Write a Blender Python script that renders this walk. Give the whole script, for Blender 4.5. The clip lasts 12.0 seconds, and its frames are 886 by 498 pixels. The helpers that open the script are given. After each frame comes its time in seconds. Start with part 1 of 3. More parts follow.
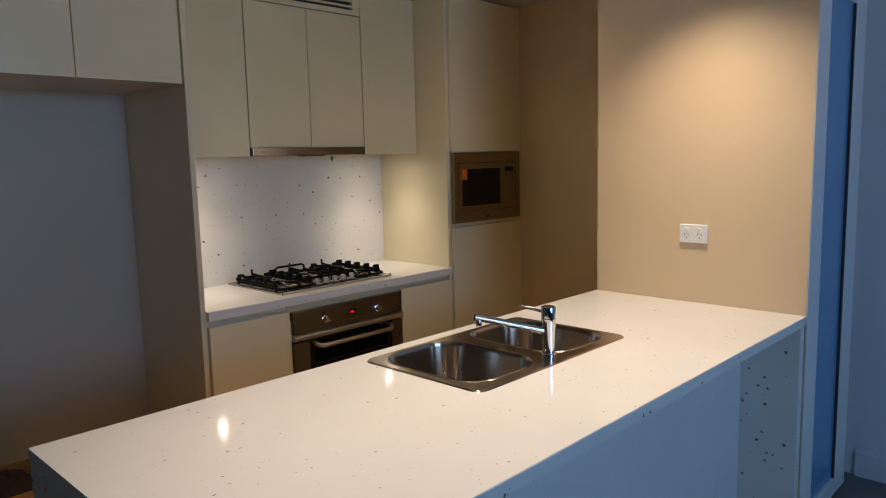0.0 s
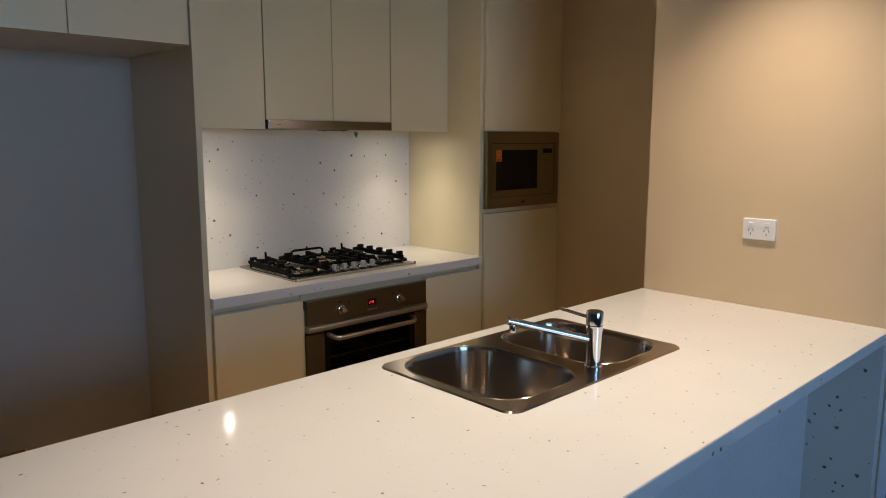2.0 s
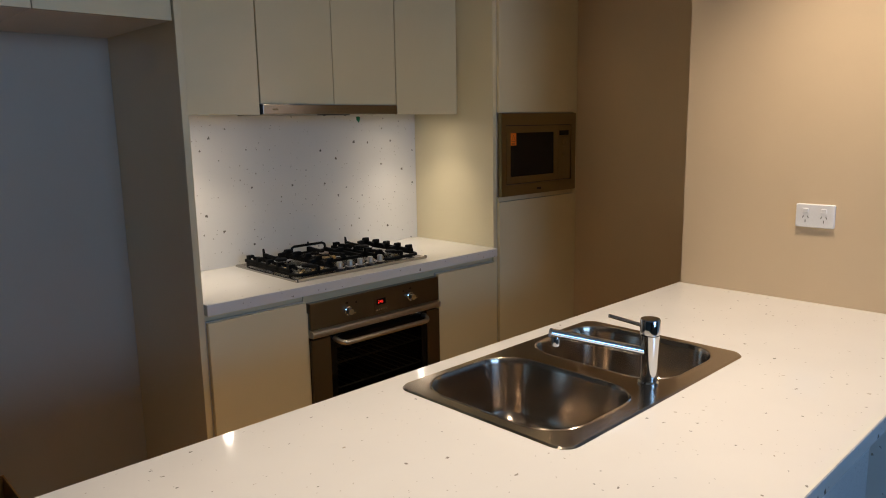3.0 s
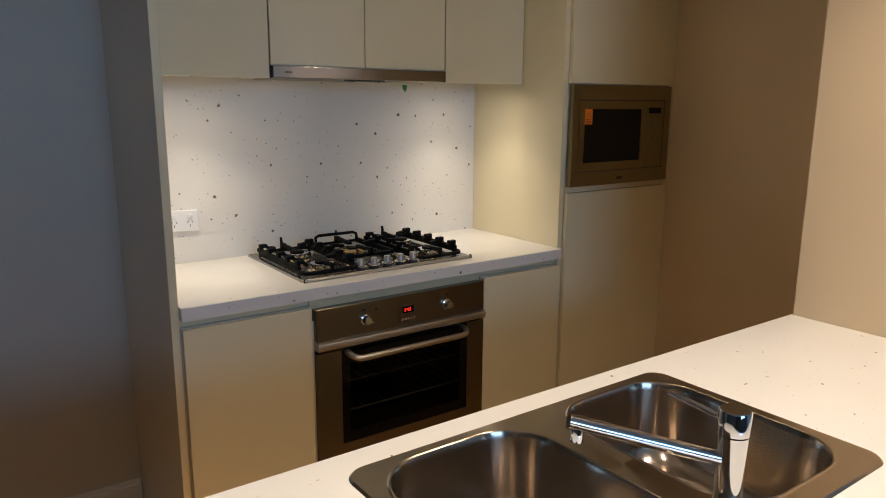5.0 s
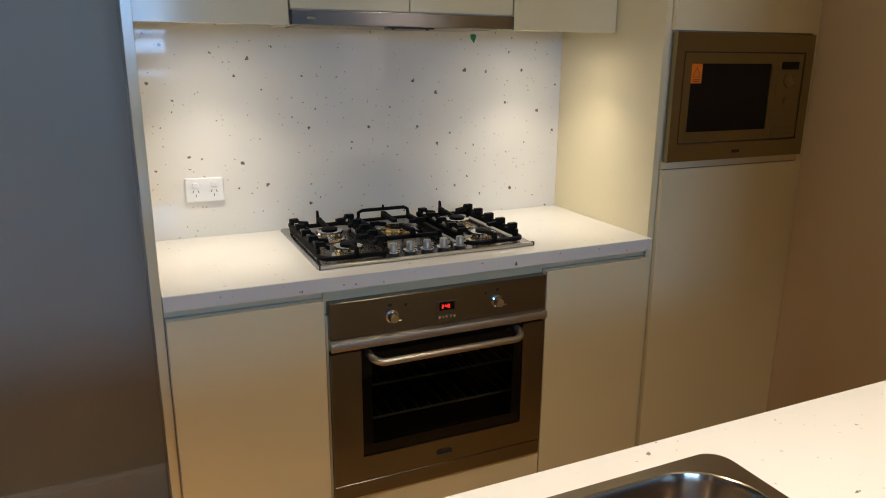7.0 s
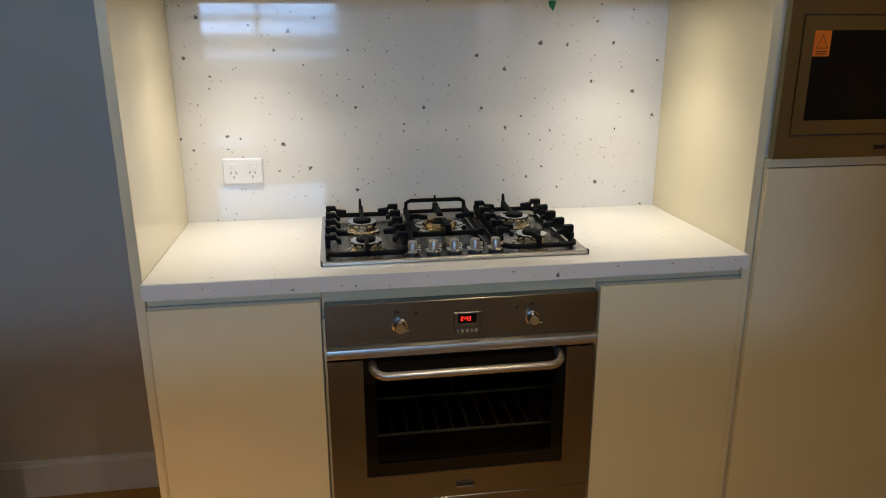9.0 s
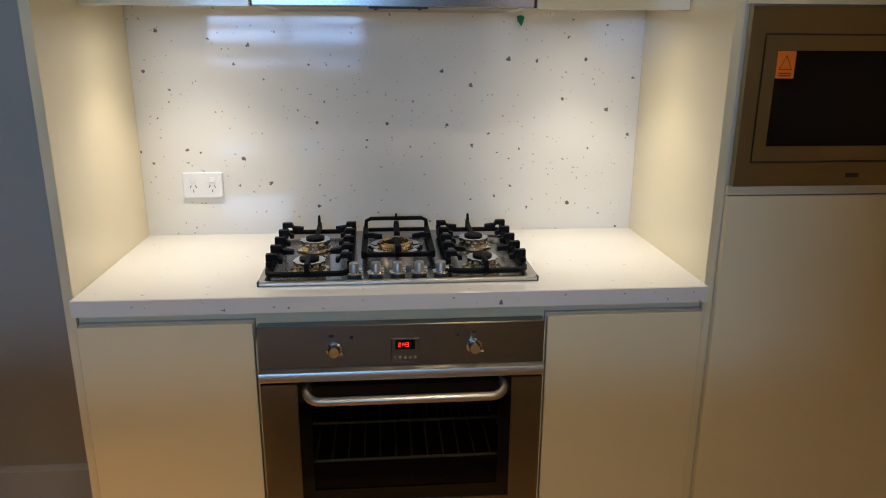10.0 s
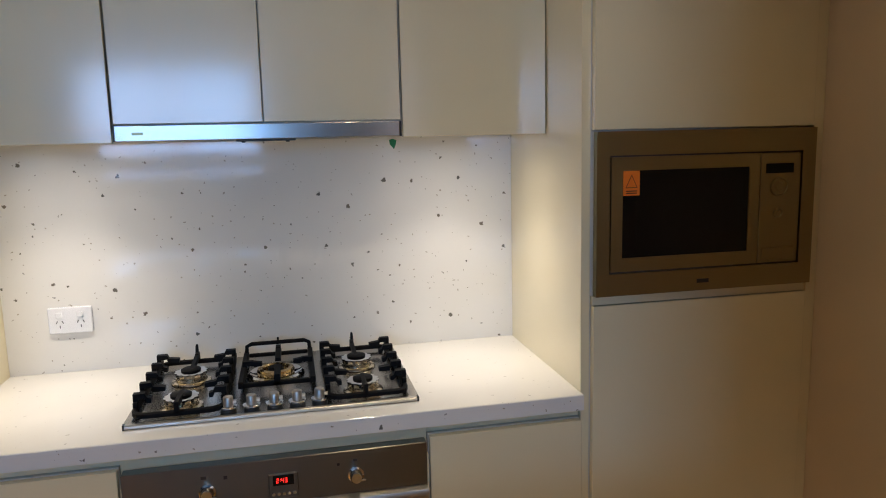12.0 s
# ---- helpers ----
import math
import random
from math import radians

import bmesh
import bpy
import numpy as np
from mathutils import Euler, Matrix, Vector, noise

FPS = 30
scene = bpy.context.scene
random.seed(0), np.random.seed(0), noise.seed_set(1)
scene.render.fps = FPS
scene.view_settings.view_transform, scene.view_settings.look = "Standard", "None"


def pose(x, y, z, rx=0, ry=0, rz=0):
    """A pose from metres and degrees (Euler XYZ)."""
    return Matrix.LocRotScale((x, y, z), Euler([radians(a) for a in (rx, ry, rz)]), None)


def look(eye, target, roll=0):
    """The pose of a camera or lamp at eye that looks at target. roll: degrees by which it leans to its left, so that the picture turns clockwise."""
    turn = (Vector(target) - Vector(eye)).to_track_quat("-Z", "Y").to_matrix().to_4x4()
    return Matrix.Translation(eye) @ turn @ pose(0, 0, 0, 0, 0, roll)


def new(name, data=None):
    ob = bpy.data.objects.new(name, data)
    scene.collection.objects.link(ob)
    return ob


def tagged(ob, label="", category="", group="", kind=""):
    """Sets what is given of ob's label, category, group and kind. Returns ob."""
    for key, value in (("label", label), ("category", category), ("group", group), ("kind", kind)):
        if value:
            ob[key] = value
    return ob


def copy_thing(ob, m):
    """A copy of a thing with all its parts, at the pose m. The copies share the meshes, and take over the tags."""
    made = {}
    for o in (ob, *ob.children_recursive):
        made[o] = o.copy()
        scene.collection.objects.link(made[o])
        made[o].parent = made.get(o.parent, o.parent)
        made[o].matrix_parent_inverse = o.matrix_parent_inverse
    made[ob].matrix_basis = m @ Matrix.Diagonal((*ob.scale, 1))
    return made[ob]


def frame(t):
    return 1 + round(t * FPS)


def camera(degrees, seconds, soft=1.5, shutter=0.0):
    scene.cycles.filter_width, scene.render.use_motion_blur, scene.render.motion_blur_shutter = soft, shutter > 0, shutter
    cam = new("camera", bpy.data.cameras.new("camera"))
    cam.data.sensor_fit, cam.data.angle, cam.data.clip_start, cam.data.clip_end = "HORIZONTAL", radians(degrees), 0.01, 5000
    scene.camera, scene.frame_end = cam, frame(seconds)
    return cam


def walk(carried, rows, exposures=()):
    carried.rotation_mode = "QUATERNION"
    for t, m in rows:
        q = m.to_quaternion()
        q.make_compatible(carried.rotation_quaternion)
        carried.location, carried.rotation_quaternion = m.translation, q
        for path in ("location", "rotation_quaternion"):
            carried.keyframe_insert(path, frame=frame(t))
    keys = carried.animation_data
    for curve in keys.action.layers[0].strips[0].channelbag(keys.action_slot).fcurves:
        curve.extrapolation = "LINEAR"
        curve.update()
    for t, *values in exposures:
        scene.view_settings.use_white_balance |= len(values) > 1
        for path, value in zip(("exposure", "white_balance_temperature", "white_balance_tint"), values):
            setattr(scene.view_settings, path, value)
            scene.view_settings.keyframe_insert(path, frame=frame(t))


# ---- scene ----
cam = camera(64.1, 12.0, soft=1.05)
PATH = [
    (0, (0.135, 0.096, 1.513), (1.565, 1.472, 1.259), -1.4),
    (0.5, (0.185, 0.17, 1.518), (1.599, 1.56, 1.255), -1.4),
    (1, (0.255, 0.231, 1.509), (1.65, 1.638, 1.234), -1.0),
    (1.5, (0.306, 0.274, 1.505), (1.662, 1.716, 1.218), -0.2),
    (2, (0.351, 0.309, 1.494), (1.718, 1.738, 1.193), 0.1),
    (2.5, (0.408, 0.412, 1.497), (1.806, 1.802, 1.162), 0.4),
    (3, (0.485, 0.55, 1.491), (1.852, 1.968, 1.147), -1.0),
    (3.5, (0.608, 0.63, 1.491), (1.9, 2.114, 1.133), -1.2),
    (5.5, (1.112, 0.878, 1.467), (2.225, 2.481, 1.032), -0.0),
    (6, (1.208, 0.932, 1.464), (2.274, 2.555, 0.987), -1.2),
    (6.5, (1.324, 0.995, 1.467), (2.247, 2.697, 0.964), -0.6),
    (8.5, (1.859, 1.15, 1.444), (2.366, 2.998, 0.872), 0.1),
    (9, (1.961, 1.192, 1.435), (2.245, 3.087, 0.864), -0.2),
    (9.5, (2.124, 1.217, 1.45), (2.241, 3.117, 0.836), -0.1),
    (10, (2.209, 1.23, 1.457), (2.375, 3.145, 0.904), 0.3),
    (10.5, (2.256, 1.245, 1.473), (2.491, 3.162, 0.956), -0.9),
    (11, (2.287, 1.234, 1.484), (2.605, 3.159, 1.044), -1.7),
    (11.5, (2.296, 1.228, 1.513), (2.675, 3.158, 1.153), -1.7),
    (12, (2.304, 1.217, 1.524), (2.717, 3.151, 1.229), -1.4),
]
EXPOSURES = [(0.0, -0.08, 6500, 11), (3.0, -0.17, 6450, 10), (3.5, -0.17, 6450, 10), (5.5, 0.17, 6350, 9), (6.5, 0.28, 6280, 7), (9.0, 0.30, 6080, 5), (12.0, 0.32, 5940, 9)]
walk(cam, [(t, look(eye, target, roll)) for t, eye, target, roll in PATH], EXPOSURES)

# ---- world, lights ----
world = bpy.data.worlds.new("dusk")
scene.world = world
world.use_nodes = True
_wn = world.node_tree.nodes
_sky = _wn.new("ShaderNodeTexSky")
_sky.sky_type, _sky.sun_disc = "NISHITA", False
_sky.sun_elevation, _sky.sun_rotation = radians(4), radians(200)
_wn["Background"].inputs["Strength"].default_value = 0.06
world.node_tree.links.new(_sky.outputs[0], _wn["Background"].inputs["Color"])

WARM, AMBER, DAY = (1.0, 0.815, 0.64), (1.0, 0.77, 0.46), (0.25, 0.535, 1.0)
ISLAND_W, AISLE_W, CABINET_W, SPILL_W, WINDOW_W = 80.0, 230.0, 10.3, 3.2, 65.0
# x, y, watts, beam; the fourth is an added, unseen source for warm floor bounce
DOWNLIGHTS = [(2.43, 1.22, ISLAND_W, 110), (1.20, 1.24, ISLAND_W, 102), (2.58, 2.17, AISLE_W * 0.038, 146), (1.23, 2.20, AISLE_W, 30)]
CABINET_LIGHTS = [(1.715, 3.085), (2.755, 3.075)]
CEIL = 2.40
# windows of the living room behind the walk: x0, x1
WINDOWS = [(0.30, 2.05)]
SILL, HEAD, REAR = 1.24, 2.36, -2.8


def lamp(name, kind, m, watts, colour):
    data = bpy.data.lights.new(name, kind)
    data.energy, data.color = watts, colour
    ob = new(name, data)
    ob.matrix_world = m
    return ob


for x, y, watts, beam in DOWNLIGHTS:
    s = lamp("downlight_lamp", "SPOT", look((x, y, CEIL - 0.012), (x, y, 0)), watts, WARM if y < 2.0 else AMBER)
    s.data.spot_size, s.data.spot_blend, s.data.shadow_soft_size = radians(beam), 0.96, 0.03
for x, y in CABINET_LIGHTS:
    # the reflector's beam, and the wide spill past its rim
    for watts, beam in ((CABINET_W, 104), (SPILL_W, 176)):
        s = lamp("cabinet_lamp", "SPOT", look((x, y, 1.5515), (x, y, 0)), watts, (1.0, 0.85, 0.71))
        s.data.spot_size, s.data.spot_blend, s.data.shadow_soft_size = radians(beam), 1.0, 0.012
for x0, x1 in WINDOWS:
    s = lamp("window_daylight", "AREA", look(((x0 + x1) / 2, REAR - 0.04, (SILL + HEAD) / 2), ((x0 + x1) / 2, 0, (SILL + HEAD) / 2)), WINDOW_W * (x1 - x0) / 1.5, DAY)
    s.data.shape, s.data.size, s.data.size_y = "RECTANGLE", x1 - x0 - 0.02, HEAD - SILL - 0.02

# ---- materials ----


def nodes_of(name):
    m = bpy.data.materials.new(name)
    m.use_nodes = True
    nt = m.node_tree
    return m, nt, nt.nodes["Principled BSDF"]


def node(nt, kind, **values):
    n = nt.nodes.new("ShaderNode" + kind)
    for k, v in values.items():
        n.inputs[k.replace("_", " ")].default_value = v
    return n


def coords(nt, scale=(1, 1, 1)):
    c = nt.nodes.new("ShaderNodeTexCoord")
    m = nt.nodes.new("ShaderNodeMapping")
    m.inputs["Scale"].default_value = scale
    nt.links.new(c.outputs["Object"], m.inputs["Vector"])
    return m.outputs[0]


def ramp(nt, source, stops):
    r = nt.nodes.new("ShaderNodeValToRGB")
    while len(r.color_ramp.elements) < len(stops):
        r.color_ramp.elements.new(0.5)
    for e, (p, c) in zip(r.color_ramp.elements, stops):
        e.position, e.color = p, (*c, 1) if len(c) == 3 else c
    nt.links.new(source, r.inputs[0])
    return r.outputs[0]


def grey(v):
    return (v, v, v)


def painted(name, colour, rough=0.5, grain=300.0, bump=0.05, vary=0.05, stretch=(1, 1, 1), metal=0.0, coat=0.0, spread=0.06, gloss=0.5, brushed=0.0):
    """A surface with large soft variation, fine grain and relief."""
    m, nt, b = nodes_of(name)
    big = node(nt, "TexNoise", Scale=2.3, Detail=4.0)
    fine = node(nt, "TexNoise", Scale=grain, Detail=3.0)
    nt.links.new(coords(nt), big.inputs["Vector"])
    nt.links.new(coords(nt, stretch), fine.inputs["Vector"])
    lo = [c * (1 - vary) for c in colour]
    hi = [min(1, c * (1 + vary)) for c in colour]
    nt.links.new(ramp(nt, big.outputs[0], [(0.3, lo), (0.7, hi)]), b.inputs["Base Color"])
    nt.links.new(ramp(nt, fine.outputs[0], [(0.25, grey(max(0, rough - spread))), (0.75, grey(rough + spread))]), b.inputs["Roughness"])
    bp = node(nt, "Bump", Strength=bump, Distance=0.001)
    nt.links.new(fine.outputs[0], bp.inputs["Height"])
    nt.links.new(bp.outputs[0], b.inputs["Normal"])
    b.inputs["Metallic"].default_value = metal
    b.inputs["Coat Weight"].default_value = coat
    b.inputs["Specular IOR Level"].default_value = gloss
    b.inputs["Coat Roughness"].default_value = 0.12
    # brush lines run level, so reflections stretch upright
    b.inputs["Anisotropic"].default_value = brushed
    b.inputs["Anisotropic Rotation"].default_value = 0.25 if brushed else 0.0
    return m


def flecked(name, base, rough, fewer=0.0, size=1.0, strength=1.0):
    """Engineered stone: pale ground with sparse dark, brown and mirror chips of two sizes."""
    m, nt, b = nodes_of(name)
    warp = node(nt, "TexNoise", Scale=110.0, Detail=3.0)
    at = coords(nt)
    nt.links.new(at, warp.inputs["Vector"])
    wob = nt.nodes.new("ShaderNodeVectorMath")
    wob.operation = "MULTIPLY_ADD"
    nt.links.new(warp.outputs["Color"], wob.inputs[0])
    wob.inputs[1].default_value = (0.016, 0.013, 0.013)
    nt.links.new(at, wob.inputs[2])
    cloud = node(nt, "TexNoise", Scale=5.0, Detail=5.0)
    nt.links.new(at, cloud.inputs["Vector"])
    lo = [c * 0.965 for c in base]
    colour = ramp(nt, cloud.outputs[0], [(0.3, lo), (0.7, base)])
    for scale, least, most, limit, tones in (
            (28.0, 0.03, 0.205, 0.34, [(0.0, (0.05, 0.05, 0.04)), (0.3, (0.16, 0.13, 0.09)), (0.55, (0.08, 0.08, 0.065)), (0.75, (0.34, 0.28, 0.19)), (1.0, (0.50, 0.46, 0.38))]),
            (64.0, 0.03, 0.21, 0.55, [(0.0, (0.28, 0.23, 0.16)), (0.5, (0.46, 0.42, 0.34)), (1.0, (0.14, 0.13, 0.11))])):
        vor = node(nt, "TexVoronoi", Scale=scale)
        nt.links.new(wob.outputs[0], vor.inputs["Vector"])
        pick = nt.nodes.new("ShaderNodeSeparateColor")
        nt.links.new(vor.outputs["Color"], pick.inputs[0])
        chosen = nt.nodes.new("ShaderNodeMath")
        chosen.operation = "GREATER_THAN"
        nt.links.new(pick.outputs[0], chosen.inputs[0])
        chosen.inputs[1].default_value = limit + fewer
        reach = nt.nodes.new("ShaderNodeMath")
        reach.operation = "MULTIPLY_ADD"
        nt.links.new(pick.outputs[2], reach.inputs[0])
        reach.inputs[1].default_value = (most - least) * size
        reach.inputs[2].default_value = least
        share = nt.nodes.new("ShaderNodeMath")
        share.operation = "DIVIDE"
        nt.links.new(vor.outputs["Distance"], share.inputs[0])
        nt.links.new(reach.outputs[0], share.inputs[1])
        spot = ramp(nt, share.outputs[0], [(0.75, grey(strength)), (1.0, grey(0))])
        both = nt.nodes.new("ShaderNodeMath")
        both.operation = "MULTIPLY"
        nt.links.new(chosen.outputs[0], both.inputs[0])
        nt.links.new(spot, both.inputs[1])
        mix = nt.nodes.new("ShaderNodeMix")
        mix.data_type = "RGBA"
        nt.links.new(both.outputs[0], mix.inputs[0])
        nt.links.new(colour, mix.inputs[6])
        nt.links.new(ramp(nt, pick.outputs[1], tones), mix.inputs[7])
        colour = mix.outputs[2]
    nt.links.new(colour, b.inputs["Base Color"])
    nt.links.new(ramp(nt, cloud.outputs[0], [(0.3, grey(rough)), (0.75, grey(rough + 0.06))]), b.inputs["Roughness"])
    return m


def simple(name, colour, rough=0.5, metal=0.0, glow=0.0, gloss=0.5):
    m, nt, b = nodes_of(name)
    b.inputs["Base Color"].default_value = (*colour, 1)
    b.inputs["Roughness"].default_value = rough
    b.inputs["Metallic"].default_value = metal
    b.inputs["Specular IOR Level"].default_value = gloss
    if glow:
        b.inputs["Emission Color"].default_value = (*colour, 1)
        b.inputs["Emission Strength"].default_value = glow
    return m


def glass(name, colour, rough=0.02, ior=1.45):
    m, nt, b = nodes_of(name)
    b.inputs["Base Color"].default_value = (*colour, 1)
    b.inputs["Roughness"].default_value = rough
    b.inputs["Transmission Weight"].default_value = 1.0
    b.inputs["IOR"].default_value = ior
    return m


STONE = flecked("flecked_stone", (0.80, 0.78, 0.72), 0.035, -0.04, 1.0, 0.93)
ISLANDSTONE = flecked("island_flecked_stone", (0.82, 0.80, 0.75), 0.065, 0.10, 0.62, 0.80)
# same stone under the cabinet lamps; their glare is painted in as fainter flecks
BENCHSTONE = flecked("bench_stone_glare_faded", (0.81, 0.79, 0.73), 0.10, 0.2, 0.75, 0.42)
LAMINATE = painted("white_laminate", (0.79, 0.70, 0.452), 0.34, 500, 0.02, 0.02, coat=1.0)
CARCASS = painted("cabinet_board", (0.62, 0.59, 0.52), 0.45, 300, 0.04, 0.04)
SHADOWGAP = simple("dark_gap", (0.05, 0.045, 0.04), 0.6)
PAINT = painted("cream_wall_paint", (0.71, 0.555, 0.36), 0.42, 220, 0.16, 0.03)
ALCOVE = painted("pale_wall_paint", (0.545, 0.52, 0.43), 0.5, 220, 0.16, 0.03)
LIVING = painted("white_wall_paint", (0.74, 0.74, 0.73), 0.5, 220, 0.16, 0.03)
# dark colour for unseen walls, chosen to cut the bounced light
DARKWALL = painted("bounce_cutting_wall_paint", (0.22, 0.19, 0.15), 0.6, 220, 0.16, 0.03)
CEILING = painted("white_ceiling_paint", (0.60, 0.59, 0.56), 0.8, 200, 0.1, 0.02)
TRIM = painted("white_gloss_trim", (0.75, 0.75, 0.74), 0.3, 300, 0.05, 0.03)
FLOOR = painted("brown_floor", (0.37, 0.185, 0.034), 0.50, 40, 0.05, 0.18, (1, 12, 1))
CARPET = painted("grey_carpet", (0.16, 0.15, 0.145), 0.95, 900, 0.9, 0.12)
STEEL = painted("brushed_steel", (0.215, 0.20, 0.17), 0.28, 9, 0.0, 0.03, (0.3, 25, 25), 1.0, spread=0.0, brushed=0.6)
STEELV = painted("brushed_sink_steel", (0.47, 0.40, 0.325), 0.20, 25, 0.0, 0.0, (1, 1, 1), 1.0, spread=0.0, brushed=0.75)
HOODSTEEL = painted("satin_hood_steel", (0.40, 0.39, 0.375), 0.25, 9, 0.0, 0.03, (0.3, 25, 25), 1.0, spread=0.0, brushed=0.6)
# stainless steel with the brown of its reflections put into the colour
DULLSTEEL = painted("brown_reflection_steel", (0.30, 0.25, 0.135), 0.36, 9, 0.0, 0.04, (0.3, 25, 25), 1.0, spread=0.015)
BRIGHT = painted("polished_steel", (0.58, 0.55, 0.50), 0.33, 9, 0.0, 0.03, (0.3, 25, 25), 1.0, spread=0.01)
CHROME = painted("chrome", (0.66, 0.66, 0.66), 0.06, 200, 0.0, 0.01, metal=1.0, spread=0.02)
SATIN = painted("satin_knob_metal", (0.46, 0.44, 0.41), 0.40, 200, 0.02, 0.03, metal=1.0)
GILT = painted("pale_burner_alloy", (0.72, 0.64, 0.48), 0.2, 200, 0.05, 0.08, metal=1.0)
BRASS = painted("heated_brass", (0.62, 0.45, 0.22), 0.25, 200, 0.05, 0.1, metal=1.0)
IRON = painted("black_cast_iron", (0.006, 0.006, 0.006), 0.60, 500, 0.1, 0.3, gloss=0.10)
ENAMEL = simple("dark_enamel", (0.012, 0.012, 0.011), 0.35)
BLACKGLASS = simple("black_glass", (0.004, 0.004, 0.004), 0.06, gloss=0.25)
OVENGLASS = glass("smoked_oven_glass", (0.27, 0.285, 0.25), 0.02, 1.18)
# opaque pane; the blue daylight in the glass is put into its colour
DAYPANE = painted("daylight_blue_pane", (0.13, 0.31, 0.54), 0.12, 30, 0.0, 0.06)
PLATE = painted("dark_brushed_steel", (0.38, 0.36, 0.33), 0.25, 9, 0.0, 0.03, (0.3, 25, 25), 1.0, spread=0.015)
PLASTIC = painted("white_plastic", (0.82, 0.82, 0.82), 0.28, 400, 0.02, 0.01)
SLOT = simple("dark_slot", (0.06, 0.06, 0.06), 0.6)
RUBBER = simple("black_plastic", (0.02, 0.02, 0.02), 0.4)
ORANGE = painted("orange_sticker", (0.85, 0.20, 0.01), 0.5, 300, 0.02, 0.04)
INK = simple("sticker_ink", (0.10, 0.03, 0.01), 0.6)
RED = simple("red_digits", (1.0, 0.03, 0.02), 0.4, 0.0, 1.5)
GREEN = painted("green_tape", (0.01, 0.22, 0.09), 0.5, 300, 0.1, 0.1)
CARD = painted("brown_cardboard", (0.42, 0.22, 0.07), 0.75, 120, 0.1, 0.1, (1, 1, 8))
SACK = painted("dark_plastic_bag", (0.045, 0.022, 0.010), 0.8, 60, 0.5, 0.2)
LENS = simple("lamp_lens", (1.0, 0.82, 0.58), 0.3, 0.0, 8.0)
PANE = glass("window_pane", (0.95, 0.97, 1.0), 0.0)

# ---- building helpers ----
ORIGIN = {}


def thing(name, base, label, category, group="", kind=""):
    ob = new(name)
    ob.location = base
    ob.empty_display_size = 0.05
    ORIGIN[ob] = Vector(base)
    return tagged(ob, label, category, group, kind)


def part(name, bm, material, parent=None, label="", smooth=False):
    """Links a bmesh, given in world metres, as one mesh object under its thing or part."""
    o = ORIGIN.get(parent, Vector((0, 0, 0)))
    bmesh.ops.recalc_face_normals(bm, faces=bm.faces)
    bmesh.ops.translate(bm, verts=bm.verts, vec=-o)
    me = bpy.data.meshes.new(name)
    bm.to_mesh(me)
    bm.free()
    me.materials.append(material)
    if smooth:
        me.shade_smooth()
        me.set_sharp_from_angle(angle=radians(38))
    ob = new(name, me)
    if parent:
        ob.parent = parent
    ORIGIN[ob] = o
    return tagged(ob, label) if label else ob


def structure(name, bm, material, label, category):
    return tagged(part(name, bm, material, None, label), label, category, kind="structure")


def add_box(bm, x0, x1, y0, y1, z0, z1, bevel=0.0, segments=1):
    got = bmesh.ops.create_cube(bm, size=1.0)["verts"]
    bmesh.ops.scale(bm, verts=got, vec=(x1 - x0, y1 - y0, z1 - z0))
    bmesh.ops.translate(bm, verts=got, vec=((x0 + x1) / 2, (y0 + y1) / 2, (z0 + z1) / 2))
    if bevel:
        edges = list({e for v in got for e in v.link_edges})
        bmesh.ops.bevel(bm, geom=edges, offset=bevel, segments=segments, affect="EDGES", profile=0.5)
    return bm


def box(x0, x1, y0, y1, z0, z1, bevel=0.0, segments=1):
    return add_box(bmesh.new(), x0, x1, y0, y1, z0, z1, bevel, segments)


def lathe(rings, centre, axis="z", steps=32, bm=None):
    """Rings of (radius, height) turned about an axis through centre."""
    bm = bm or bmesh.new()
    c = Vector(centre)
    rows = []
    for r, hgt in rings:
        row = []
        for i in range(steps):
            a = 2 * math.pi * i / steps
            u, v = r * math.cos(a), r * math.sin(a)
            p = {"z": (u, v, hgt), "y": (u, -hgt, v), "x": (hgt, u, v)}[axis]
            row.append(bm.verts.new(c + Vector(p)))
        rows.append(row)
    for a, b in zip(rows, rows[1:]):
        for i in range(steps):
            bm.faces.new((a[i], a[(i + 1) % steps], b[(i + 1) % steps], b[i]))
    bm.faces.new(rows[0][::-1])
    bm.faces.new(rows[-1])
    return bm


def tube(points, radius, steps=12, bm=None, flat=1.0):
    """A round bar along points, with closed ends."""
    bm = bm or bmesh.new()
    pts = [Vector(p) for p in points]
    rows = []
    for i, p in enumerate(pts):
        d = (pts[min(i + 1, len(pts) - 1)] - pts[max(i - 1, 0)]).normalized()
        side = d.cross(Vector((0, 0, 1)))
        side = side.normalized() if side.length > 1e-4 else Vector((1, 0, 0))
        up = side.cross(d).normalized()
        rows.append([bm.verts.new(p + radius * (side * math.cos(2 * math.pi * k / steps) + flat * up * math.sin(2 * math.pi * k / steps))) for k in range(steps)])
    for a, b in zip(rows, rows[1:]):
        for k in range(steps):
            bm.faces.new((a[k], a[(k + 1) % steps], b[(k + 1) % steps], b[k]))
    bm.faces.new(rows[0][::-1])
    bm.faces.new(rows[-1])
    return bm


def rounded(x0, x1, y0, y1, r, n=8):
    """Points round a rectangle with rounded corners."""
    out = []
    for cx, cy, a0 in ((x1 - r, y1 - r, 0), (x0 + r, y1 - r, 90), (x0 + r, y0 + r, 180), (x1 - r, y0 + r, 270)):
        for i in range(n + 1):
            a = radians(a0 + 90 * i / n)
            out.append((cx + r * math.cos(a), cy + r * math.sin(a)))
    return out


